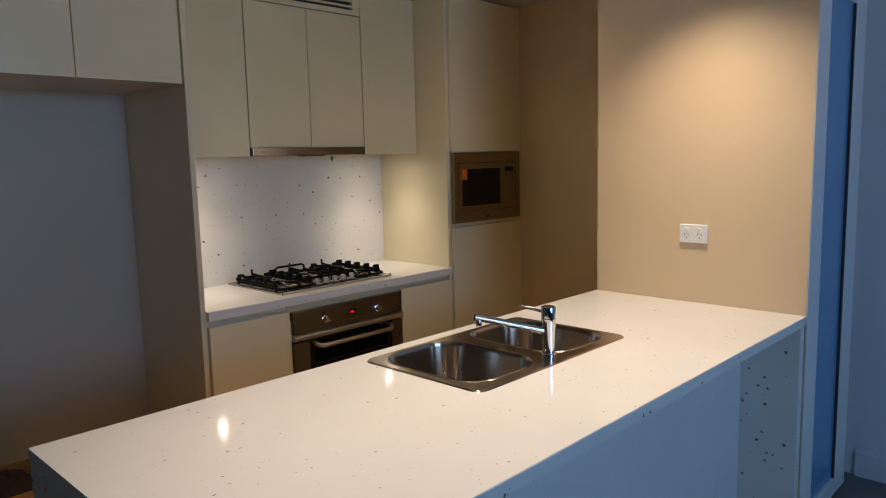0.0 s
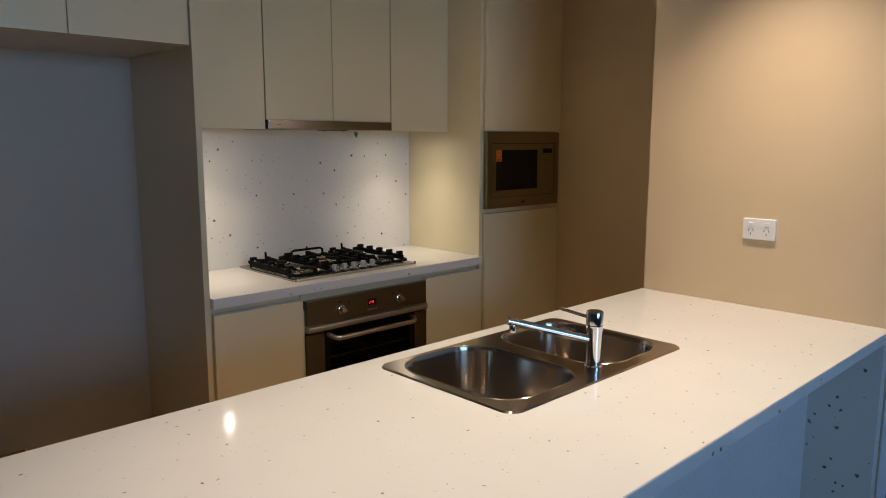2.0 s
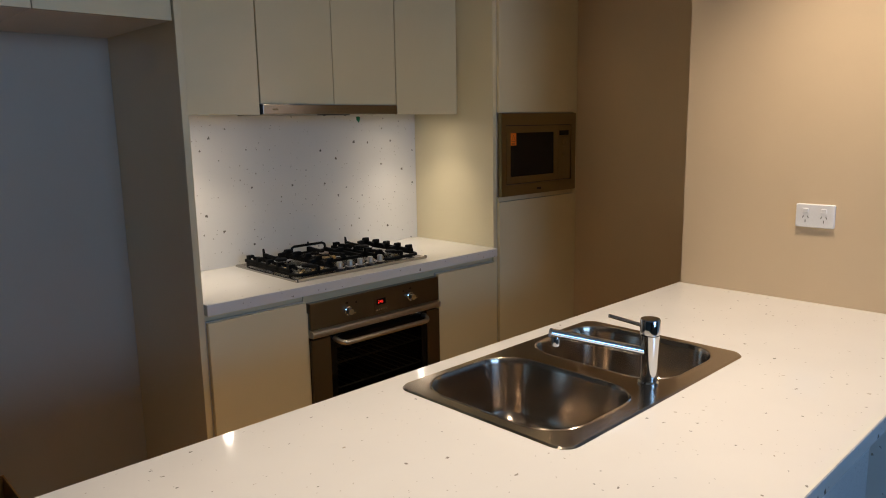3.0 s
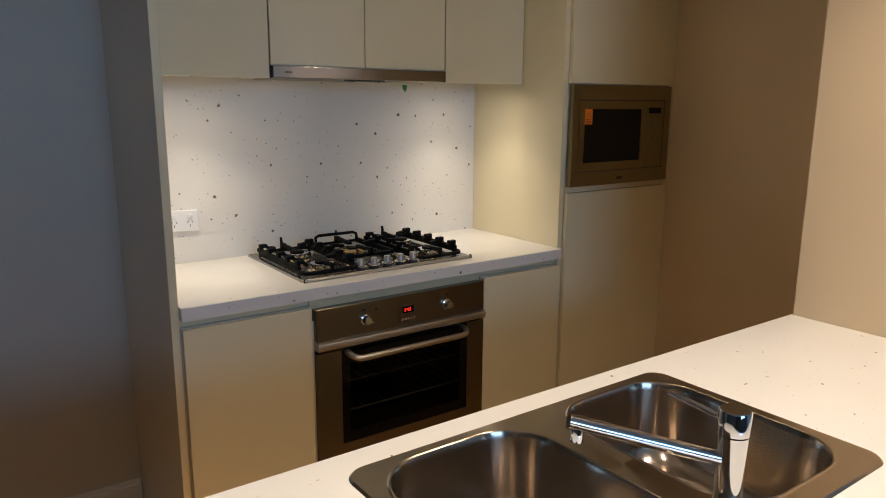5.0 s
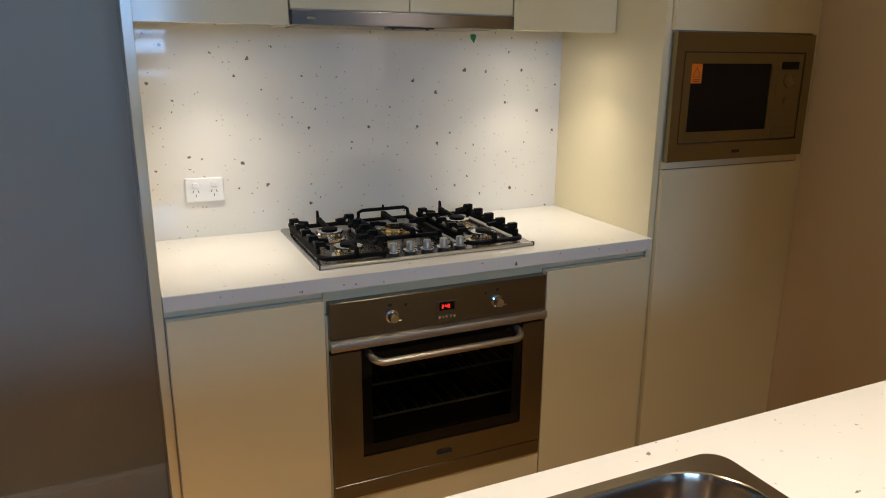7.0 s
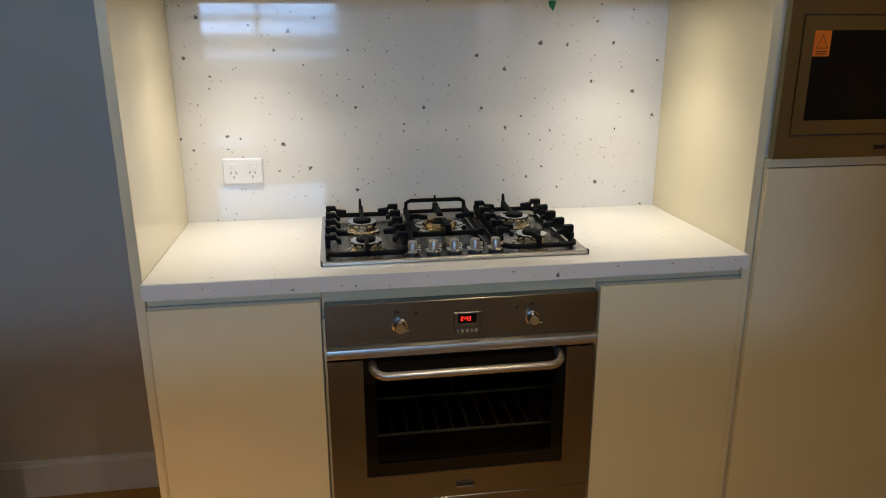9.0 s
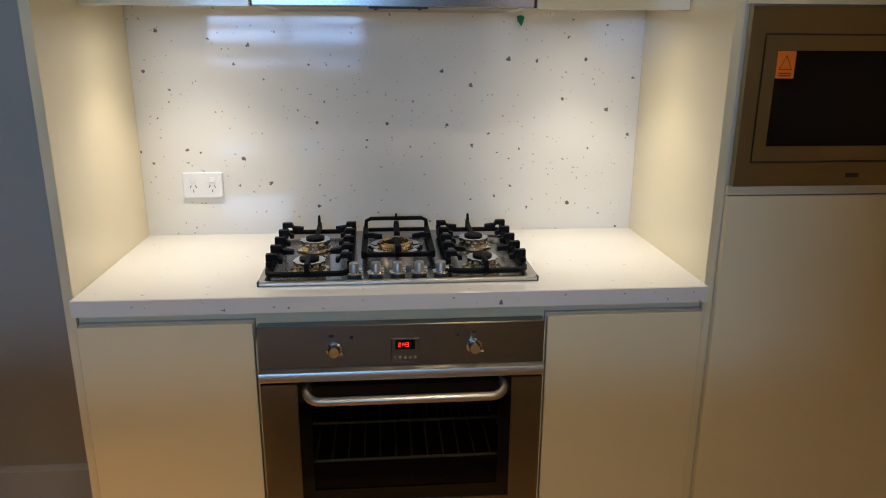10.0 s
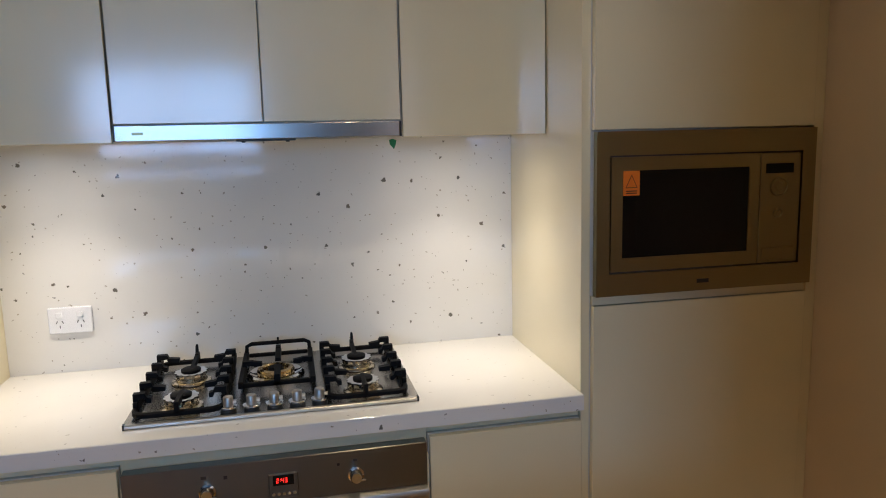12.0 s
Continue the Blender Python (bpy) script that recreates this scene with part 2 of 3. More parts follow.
def skin(bm, rows, close_last=True, close_first=False):
    made = [[bm.verts.new(p) for p in row] for row in rows]
    n = len(made[0])
    for a, b in zip(made, made[1:]):
        for i in range(n):
            bm.faces.new((a[i], a[(i + 1) % n], b[(i + 1) % n], b[i]))
    if close_last:
        bm.faces.new(made[-1])
    if close_first:
        bm.faces.new(made[0][::-1])
    return made


def wall_with_holes(axis, at0, at1, span, height, holes):
    """A wall with openings: span along the other axis; holes as (a0, a1, z0, z1), in order along it."""
    bm = bmesh.new()

    def piece(a0, a1, z0, z1):
        if a1 - a0 > 1e-4 and z1 - z0 > 1e-4:
            if axis == "y":
                add_box(bm, a0, a1, at0, at1, z0, z1)
            else:
                add_box(bm, at0, at1, a0, a1, z0, z1)
    a = span[0]
    for h0, h1, z0, z1 in holes:
        piece(a, h0, *height)
        piece(h0, h1, height[0], z0)
        piece(h0, h1, z1, height[1])
        a = h1
    piece(a, span[1], *height)
    return bm


def frame_ring(x0, x1, z0, z1, a0, a1, q0, q1, y0, y1):
    """One plate, upright, with one rectangular opening."""
    bm = bmesh.new()
    out = [(x0, z0), (x1, z0), (x1, z1), (x0, z1)]
    inn = [(a0, q0), (a1, q0), (a1, q1), (a0, q1)]
    made = skin(bm, [[(x, y, z) for x, z in pts] for pts, y in ((out, y1), (out, y0), (inn, y0), (inn, y1))], False)
    for i in range(4):
        bm.faces.new((made[3][i], made[3][(i + 1) % 4], made[0][(i + 1) % 4], made[0][i]))
    return bm


# ---- plan ----
BENCH = 0.910
FRONT = 2.764          # face of the kitchen run
SPLASH = 3.330         # face of the splashback
NIB = 2.869            # face of the wall at the end of the island
WEST, EAST = -3.2, 3.72
PANEL_L, PANEL_R = 1.490, 2.977
TOPS = 2.385

structure("floor", box(WEST, 3.9, 0.95, 3.5, -0.1, 0.0), FLOOR, "smooth warm brown kitchen floor", "floor")
structure("floor_carpet", box(WEST, 3.9, REAR - 0.2, 0.95, -0.1, 0.0), CARPET, "dark grey carpet of the living room", "carpet")
structure("ceiling", box(WEST - 0.1, 3.95, REAR - 0.2, 3.5, CEIL, CEIL + 0.12), CEILING, "flat white painted ceiling", "ceiling")
structure("wall_north", box(WEST, 3.9, 3.370, 3.5, 0, CEIL), ALCOVE, "pale painted wall behind the kitchen run", "wall")
# unseen closing wall, kept dark so little light comes back
structure("wall_west", box(WEST - 0.1, WEST, REAR, 3.5, 0, CEIL), DARKWALL, "unseen closing wall, darkened to cut bounced light", "wall")
structure("wall_recess", box(3.619, 3.72, 1.77, 3.37, 0, CEIL), PAINT, "cream painted wall beside the tall cabinet", "wall")
structure("wall_nib", box(NIB, 2.985, 0.897, 1.77, 0, CEIL), PAINT, "cream painted wall at the end of the island", "wall")
structure("trim", box(2.8705, 2.984, 0.8935, 0.8965, 0, CEIL - 0.001), TRIM, "white painted board capping the wall end", "trim")
structure("wall_nib_return", box(2.985, 3.72, 1.67, 1.77, 0, CEIL), PAINT, "cream painted return wall", "wall")
structure("wall_closet", box(EAST, 3.9, 0.95, 1.77, 0, CEIL), PAINT, "plain closet side wall", "wall")
structure("wall_east", box(EAST, 3.9, REAR, 0.95, 0, CEIL), LIVING, "pale painted living room wall", "wall")
# unseen too, and darkened likewise to hold down the fill
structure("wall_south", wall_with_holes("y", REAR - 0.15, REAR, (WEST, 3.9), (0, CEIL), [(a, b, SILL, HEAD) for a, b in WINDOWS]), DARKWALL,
          "unseen wall with wide windows, darkened to cut bounced light", "wall")
structure("wall_header", box(2.985, EAST, 0.897, 0.99, 2.20, CEIL), PAINT, "painted wall above the glazed door", "wall")


def baseboard(x0, x1, y0, y1):
    bm = bmesh.new()
    add_box(bm, x0, x1, y0, y1, 0.0, 0.112, 0.0)
    along_x = x1 - x0 > y1 - y0
    ins = 0.006
    if along_x:
        add_box(bm, x0, x1, y0 + ins, y1, 0.112, 0.128, 0.0)
    else:
        add_box(bm, x0 + ins, x1, y0, y1, 0.112, 0.128, 0.0)
    structure("baseboard", bm, TRIM, "white painted skirting board", "skirting board")


baseboard(0.575, 1.488, 3.354, 3.369)
baseboard(3.604, 3.618, 1.772, 2.745)
baseboard(3.704, 3.719, REAR + 0.01, 0.905)

for x0, x1 in WINDOWS:
    w = thing("window_1", ((x0 + x1) / 2, REAR - 0.08, SILL), "white framed living room window at dusk", "window", "", "structure")
    bm = bmesh.new()
    mid = (x0 + x1) / 2
    for a, b in ((x0, x0 + 0.05), (mid - 0.03, mid + 0.03), (x1 - 0.05, x1)):
        add_box(bm, a, b, REAR - 0.025, REAR + 0.01, SILL, HEAD)
    for a, b in ((SILL, SILL + 0.015), (1.285, 1.49), (1.62, 1.68), (HEAD - 0.05, HEAD)):
        add_box(bm, x0 + 0.05, mid - 0.03, REAR - 0.025, REAR + 0.008, a, b)
        add_box(bm, mid + 0.03, x1 - 0.05, REAR - 0.025, REAR + 0.008, a, b)
    part("window_frame", bm, TRIM, w)
    part("pane", box(x0 + 0.01, x1 - 0.01, REAR - 0.13, REAR - 0.126, SILL + 0.01, HEAD - 0.01), PANE, w).visible_shadow = False


# ---- glazed door beside the island wall ----
def glazed_leaf(x0, x1, y0, y1, left, right, name):
    d = thing(name, ((x0 + x1) / 2, y0, 0.012), "white framed sliding door, blue daylight painted on its glass", "sliding door", "sliding door leaves", "structure")
    z0, z1, low, high = 0.012, 2.19, 0.085, 2.09
    part("stile", box(x0, left, y0, y1, z0, z1, 0.003), TRIM, d)
    part("stile", box(right, x1, y0, y1, z0, z1, 0.003), TRIM, d)
    part("rail", box(left, right, y0, y1, z0, low, 0.002), TRIM, d)
    part("rail", box(left, right, y0, y1, high, z1, 0.002), TRIM, d)
    # painted blue in place of the dusk light on clear glass
    part("pane", box(left - 0.004, right + 0.004, y0 + 0.014, y0 + 0.020, low - 0.004, high + 0.004), DAYPANE, d, "glass with blue daylight in its colour")
    bm = bmesh.new()
    add_box(bm, right - 0.012, right - 0.001, y0 + 0.004, y0 + 0.013, low, high)
    part("gasket", bm, SHADOWGAP, d, "dark glazing gasket")


glazed_leaf(2.99, 3.57, 0.915, 0.945, 3.085, 3.425, "door_1")
glazed_leaf(3.53, 3.715, 0.955, 0.985, 3.59, 3.69, "door_2")

# ---- kitchen run ----


def side_panel(x0, x1):
    base = ((x0 + x1) / 2, FRONT, 0)
    t = thing("end_panel", base, "tall white laminate end panel of the kitchen run", "cabinet panel", "tall end panels")
    part("board", box(x0, x1, 2.786, 3.368, 0.0, TOPS, 0.001), LAMINATE, t)


side_panel(PANEL_L, PANEL_L + 0.023)
side_panel(PANEL_R, PANEL_R + 0.023)
# unseen wall, added to keep side light off the end panel
structure("light_block_fridge_side", box(0.43, 0.5535, 2.45, 3.369, 0, CEIL), DARKWALL, "unseen dark wall added to block light beside the fridge space", "wall")


def cabinet(name, x0, x1, y0, y1, z0, z1, doors, label, category, group, recess=0.0, gap=0.0015):
    """A laminate cabinet: a body and door leaves; doors as (x0, x1, z0, z1)."""
    c = thing(name, ((x0 + x1) / 2, y0, z0), label, category, group)
    body = bmesh.new()
    add_box(body, x0 + 0.001, x1 - 0.001, y0 + 0.0205, y1, z0, z1)
    part("body", body, CARCASS, c)
    for a, b, q0, q1 in doors:
        part("door", box(a + gap, b - gap, y0, y0 + 0.018, q0, q1, 0.0012), LAMINATE, c)
    return c


# base units under the worktop
for x0, x1 in ((PANEL_L + 0.024, 1.908), (2.590, PANEL_R - 0.001)):
    c = cabinet("base_cabinet", x0, x1, FRONT + 0.004, 3.36, 0.10, 0.845, [(x0 + 0.001, x1 - 0.001, 0.105, 0.843)],
                "white handleless base cabinet beside the oven", "cabinet", "base cabinets")
    part("pull_rail", box(x0, x1, FRONT + 0.034, FRONT + 0.05, 0.8455, 0.870), LAMINATE, c, "recessed finger pull rail")
    part("kickboard", box(x0, x1, FRONT + 0.06, FRONT + 0.076, 0.0, 0.0995), LAMINATE, c)
housing = thing("oven_housing", (2.249, FRONT, 0), "white laminate housing round the built-in oven", "cabinet")
part("pull_rail", box(1.909, 2.589, FRONT + 0.030, FRONT + 0.046, 0.800, 0.870), LAMINATE, housing)
part("kickboard", box(1.909, 2.589, FRONT + 0.06, FRONT + 0.076, 0.0, 0.10), LAMINATE, housing)
part("filler", box(1.909, 2.589, FRONT + 0.006, FRONT + 0.02, 0.1005, 0.236), LAMINATE, housing)
for x0, x1 in ((1.9085, 1.9145), (2.5835, 2.5895)):
    part("side_filler", box(x0, x1, FRONT + 0.012, FRONT + 0.045, 0.237, 0.799), LAMINATE, housing)

worktop = tagged(part("worktop", box(PANEL_L + 0.0235, PANEL_R - 0.0005, FRONT - 0.002, SPLASH - 0.001, 0.871, BENCH, 0.0015, 1), BENCHSTONE, None,
                      ""), "pale flecked stone worktop holding the gas hob", "worktop")
# thin sheet of the unfaded stone, where no glare hides the flecks
part("front_edge", box(PANEL_L + 0.0240, PANEL_R - 0.0010, FRONT - 0.0032, FRONT - 0.0021, 0.8715, BENCH - 0.0016), STONE, worktop, "flecked mitred front edge")
splash = tagged(part("splashback", box(PANEL_L + 0.0235, PANEL_R - 0.0005, SPLASH, 3.3685, 0.872, 1.60), STONE, None, ""),
                "glossy flecked stone splashback behind the hob", "splashback")

# wall units
UP_Y, UP_Z = 3.017, 1.543
cabinet("wall_cabinet", PANEL_L + 0.024, 1.905, UP_Y, 3.369, UP_Z + 0.022, TOPS, [(PANEL_L + 0.0245, 1.9045, UP_Z, TOPS)],
        "white handleless wall cabinet over the worktop", "cabinet", "wall cabinets")
cabinet("wall_cabinet", 2.590, PANEL_R - 0.001, UP_Y, 3.369, UP_Z + 0.022, TOPS, [(2.5905, PANEL_R - 0.0015, UP_Z, TOPS)],
        "white handleless wall cabinet over the worktop", "cabinet", "wall cabinets")
cabinet("hood_cabinet", 1.907, 2.588, UP_Y, 3.369, 1.602, TOPS, [(1.907, 2.250, 1.586, 2.248), (2.250, 2.588, 1.586, 2.248)],
        "white two-door cabinet above the range hood", "cabinet", "")

# ventilation grille above the hood cabinet doors
g = thing("vent_grille", (2.247, UP_Y, 2.25), "white slotted ventilation grille above cupboard doors", "vent grille")
for a, b, q0, q1 in ((1.909, 2.586, 2.252, 2.277), (1.909, 2.586, 2.356, 2.381), (1.909, 1.955, 2.2775, 2.3555), (2.540, 2.586, 2.2775, 2.3555)):
    part("grille_frame", box(a, b, UP_Y - 0.004, UP_Y + 0.018, q0, q1, 0.0015), LAMINATE, g)
part("backing", box(1.956, 2.539, UP_Y + 0.017, UP_Y + 0.02, 2.2775, 2.3555), SHADOWGAP, g, "dark opening")
for k in range(3):
    z = 2.290 + 0.026 * k
    bm = box(1.956, 2.539, UP_Y - 0.002, UP_Y + 0.012, z, z + 0.010, 0.001)
    part("slat", bm, LAMINATE, g)

# range hood
h = thing("range_hood", (2.247, UP_Y, UP_Z), "slim pull-out stainless range hood under the cupboards", "range hood")
part("front_strip", box(1.911, 2.582, UP_Y - 0.012, UP_Y + 0.010, 1.545, 1.583, 0.002, 2), HOODSTEEL, h, "brushed stainless strip")
part("end_cap", box(2.5825, 2.588, UP_Y - 0.006, UP_Y + 0.010, 1.545, 1.583), RUBBER, h, "dark end cap")
part("end_cap", box(1.9075, 1.9105, UP_Y - 0.006, UP_Y + 0.010, 1.545, 1.583), RUBBER, h, "dark end cap")
part("housing", box(1.912, 2.584, UP_Y + 0.0105, 3.325, 1.549, 1.6015), CARCASS, h)
part("filter", box(1.95, 2.55, UP_Y + 0.03, 3.28, 1.545, 1.5488), DULLSTEEL, h, "metal grease filter")
part("switch_bar", box(2.183, 2.325, UP_Y - 0.006, UP_Y + 0.03, 1.5405, 1.5448, 0.001), RUBBER, h, "black switch bar")
for x in (2.20, 2.305):
    part("switch", lathe([(0.004, -0.003), (0.005, -0.001), (0.005, 0)], (x, UP_Y + 0.002, 1.5404), steps=10), RUBBER, h)
part("badge", box(1.950, 1.975, UP_Y - 0.0128, UP_Y - 0.012, 1.560, 1.566), DULLSTEEL, h)

# fridge space
for x0, x1 in ((0.576, 1.093), (1.093, PANEL_L - 0.001)):
    cabinet("overhead_cabinet", x0, x1, 2.798, 3.368, 1.831, TOPS, [(x0, x1, 1.829, TOPS)],
            "white overhead cabinet above the empty fridge space", "cabinet", "overhead cabinets")

# tall unit with the microwave
TX0, TX1 = PANEL_R + 0.0235, 3.589
t = thing("tall_cabinet", (3.30, FRONT, 0), "tall white pantry cabinet housing a built-in microwave", "cabinet")
part("body", frame_ring(TX0, 3.617, 0.10, TOPS, 3.03, 3.56, 1.160, 1.530, FRONT + 0.025, 3.369), CARCASS, t)
part("door", box(TX0 + 0.0015, TX1 - 0.001, FRONT + 0.004, FRONT + 0.022, 1.546, TOPS, 0.0012), LAMINATE, t)
part("door", box(TX0 + 0.0015, TX1 - 0.001, FRONT + 0.004, FRONT + 0.022, 0.030, 1.126, 0.0012), LAMINATE, t)
part("filler", box(TX1 + 0.001, 3.6175, FRONT + 0.008, FRONT + 0.024, 0.0, TOPS), LAMINATE, t, "narrow filler strip")
part("shelf_edge", box(TX0 + 0.001, TX1, FRONT + 0.012, FRONT + 0.024, 1.1275, 1.1495), LAMINATE, t)
part("kickboard", box(TX0, TX1, FRONT + 0.06, FRONT + 0.076, 0.0, 0.099), LAMINATE, t)


# ---- microwave ----
def microwave():
    m = thing("microwave", (3.295, FRONT, 1.147), "built-in stainless microwave oven, brown reflections painted in, black window", "microwave")
    y = FRONT - 0.008
    x0, x1, z0, z1 = 3.003, 3.588, 1.151, 1.542
    a0, a1, q0, q1 = 3.036, 3.551, 1.205, 1.486
    part("trim_frame", frame_ring(x0, x1, z0, z1, a0, a1, q0, q1, y, y + 0.018), DULLSTEEL, m)
    part("gap", box(a0, a1, y + 0.012, y + 0.016, q0, q1), SLOT, m, "dark shadow gap")
    part("body", box(a0 + 0.005, a1 - 0.005, y + 0.03, 3.25, q0 + 0.003, q1 - 0.003), ENAMEL, m)
    dx = 3.434
    w0, w1, v0, v1 = 3.069, 3.404, 1.242, 1.450
    door = part("door", frame_ring(a0 + 0.004, dx - 0.0012, q0 + 0.004, q1 - 0.004, w0, w1, v0, v1, y + 0.001, y + 0.011), DULLSTEEL, m)
    part("window", box(w0 - 0.001, w1 + 0.001, y + 0.004, y + 0.010, v0 - 0.001, v1 + 0.001), BLACKGLASS, door, "black glass window")
    ctl = part("control_panel", box(dx + 0.0012, a1 - 0.004, y + 0.001, y + 0.011, q0 + 0.004, q1 - 0.004, 0.001), DULLSTEEL, m)
    part("display", box(3.449, 3.526, y - 0.0005, y + 0.001, 1.432, 1.456), BLACKGLASS, ctl, "black display")
    for z, r in ((1.398, 0.024), (1.333, 0.013)):
        ring = bmesh.new()
        n = 32
        skin(ring, [[(3.487 + rr * math.cos(2 * math.pi * i / n), yy, z + rr * math.sin(2 * math.pi * i / n)) for i in range(n)]
                    for rr, yy in ((r, y + 0.0008), (r, y - 0.003), (r - 0.003, y - 0.004), (r - 0.005, y - 0.001), (r * 0.5, y - 0.001), (r * 0.45, y - 0.003))])
        part("dial", ring, DULLSTEEL, ctl, smooth=True)
    part("open_button", box(3.445, 3.535, y - 0.002, y + 0.0008, 1.216, 1.247, 0.0015), DULLSTEEL, ctl)
    part("badge", box(3.268, 3.300, y - 0.0012, y, 1.170, 1.180), RUBBER, m)
    s = tagged(part("warning_sticker", box(3.071, 3.113, y + 0.0030, y + 0.0038, 1.391, 1.4495), ORANGE), "orange warning sticker on the microwave window", "sticker")
    bm = bmesh.new()
    tri = [Vector((3.092, 0, 1.441)), Vector((3.0765, 0, 1.409)), Vector((3.1075, 0, 1.409))]
    cen = sum(tri, Vector()) / 3
    outer = [bm.verts.new((p.x, y + 0.0026, p.z)) for p in tri]
    inner = [bm.verts.new((cen.x + (p.x - cen.x) * 0.84, y + 0.0026, cen.z + (p.z - cen.z) * 0.84)) for p in tri]
    for i in range(3):
        bm.faces.new((outer[i], outer[(i + 1) % 3], inner[(i + 1) % 3], inner[i]))
    for k in range(2):
        add_box(bm, 3.078, 3.106, y + 0.0024, y + 0.0029, 1.3955 + 0.005 * k, 1.398 + 0.005 * k)
    part("print", bm, INK, s, "dark printed triangle")


microwave()


# ---- oven ----
def dial(x, y, z, parent, mat=None):
    k = part("knob", lathe([(0.0185, 0.0), (0.0185, 0.003), (0.0145, 0.005), (0.0135, 0.020), (0.0115, 0.023)], (x, y, z), "y", 24), CHROME, parent, "", True)
    part("pointer", box(x + 0.004, x + 0.021, y - 0.0225, y - 0.0165, z - 0.008, z - 0.003, 0.001), CHROME, k)


def digits(text, x, y, z, size, mat, parent):
    """Seven-bar digits on the face at y, read from the front."""
    bars = {"2": "abged", "4": "fgbc", "3": "abgcd", ":": ""}
    w, s = size * 0.52, size * 0.10
    bm = bmesh.new()
    for ch in text:
        seg = {"a": (0, w, size - s, size), "d": (0, w, 0, s), "g": (0, w, size / 2 - s / 2, size / 2 + s / 2), "b": (w - s, w, size / 2, size),
               "c": (w - s, w, 0, size / 2), "f": (0, s, size / 2, size), "e": (0, s, 0, size / 2)}
        for key in bars[ch]:
            a0, a1, q0, q1 = seg[key]
            add_box(bm, x + a0, x + a1, y - 0.0006, y, z + q0, z + q1)
        if ch == ":":
            for q in (0.28, 0.66):
                add_box(bm, x + 0.001, x + 0.001 + s * 1.3, y - 0.0006, y, z + q * size, z + q * size + s * 1.3)
            x += size * 0.30
        else:
            x += size * 0.74
    return part("digits", bm, mat, parent, "glowing red digits")


def oven():
    o = thing("oven", (2.249, FRONT, 0.236), "wide stainless built-in oven with dark glass door", "oven")
    y = FRONT - 0.006
    x0, x1 = 1.915, 2.583
    part("control_panel", box(x0, x1, y, y + 0.03, 0.733, 0.837, 0.0015), STEEL, o)
    lip = bmesh.new()
    prof = [(y + 0.001, 0.7325), (y - 0.012, 0.726), (y - 0.016, 0.716), (y - 0.013, 0.704), (y + 0.001, 0.703), (y + 0.02, 0.703), (y + 0.02, 0.7325)]
    skin(lip, [[(x, py, pz) for py, pz in prof] for x in (x0, x1)], True, True)
    part("trim_lip", lip, BRIGHT, o, "polished lip under the controls", True)
    for x in (2.090, 2.416):
        dial(x, y, 0.778, o)
    part("mark", box(2.126, 2.134, y - 0.0006, y, 0.803, 0.811), RUBBER, o)
    part("mark", box(2.078, 2.090, y - 0.0006, y, 0.808, 0.815), RUBBER, o)
    part("mark", box(2.374, 2.380, y - 0.0006, y, 0.804, 0.810), RUBBER, o)
    part("mark", box(2.411, 2.420, y - 0.0006, y, 0.810, 0.816), RUBBER, o)
    bez = part("clock_bezel", box(2.221, 2.287, y - 0.003, y, 0.743, 0.803, 0.002), STEEL, o)
    scr = part("display", box(2.231, 2.277, y - 0.0042, y - 0.003, 0.775, 0.799), BLACKGLASS, bez, "black clock display")
    digits("2:43", 2.238, y - 0.0042, 0.7815, 0.0105, RED, scr)
    for k in range(5):
        part("button", lathe([(0.0042, 0), (0.0042, 0.002), (0.003, 0.003)], (2.231 + 0.0115 * k, y - 0.003, 0.755), "y", 10), CHROME, bez)
    g0, g1, q0, q1 = 2.000, 2.509, 0.366, 0.701
    d = part("door", frame_ring(x0, x1, 0.290, 0.692, g0 + 0.02, g1 - 0.02, q0 + 0.02, 0.66, y + 0.0125, y + 0.02), ENAMEL, o, "dark door frame")
    u = bmesh.new()
    shape = [(x0, 0.290), (x1, 0.290), (x1, 0.692), (g1, 0.692), (g1, q0), (g0, q0), (g0, 0.692), (x0, 0.692)]
    skin(u, [[(a, yy, c) for a, c in shape] for yy in (y + 0.012, y)], True, True)
    part("door_skin", u, STEEL, d, "brushed steel door skin")
    part("inner_glass_edge", frame_ring(g0, g1, q0, q1, g0 + 0.030, g1 - 0.030, q0 + 0.035, q1 - 0.06, y + 0.004, y + 0.012), BLACKGLASS, d, "black glass border")
    part("window", box(g0 + 0.030, g1 - 0.030, y + 0.006, y + 0.011, q0 + 0.035, q1 - 0.06), OVENGLASS, d, "smoked glass").visible_shadow = False
    hx0, hx1, hz = 2.022, 2.488, 0.668
    path = [(hx0, y + 0.006, hz + 0.012)]
    for i in range(7):
        a = radians(90 * i / 6)
        path.append((hx0 + 0.035 * (1 - math.cos(a)), y - 0.010 - 0.035 * math.sin(a), hz + 0.012 - 0.012 * math.sin(a)))
    path += [(2 * 2.255 - px, py, pz) for px, py, pz in reversed(path)]
    part("handle", tube(path, 0.0105, 14), BRIGHT, d, "curved brushed bar handle", True)
    part("badge", box(2.228, 2.276, y - 0.002, y, 0.316, 0.333, 0.003), RUBBER, d)
    part("lower_strip", box(x0, x1, y + 0.002, y + 0.022, 0.240, 0.286, 0.001), STEEL, o)
    cav = bmesh.new()
    for r in ((1.94, 2.56, y + 0.45, y + 0.46, 0.33, 0.70), (1.94, 1.955, y + 0.021, y + 0.45, 0.33, 0.70), (2.545, 2.56, y + 0.021, y + 0.45, 0.33, 0.70),
              (1.956, 2.544, y + 0.021, y + 0.45, 0.33, 0.345), (1.956, 2.544, y + 0.021, y + 0.45, 0.69, 0.70)):
        add_box(cav, *r)
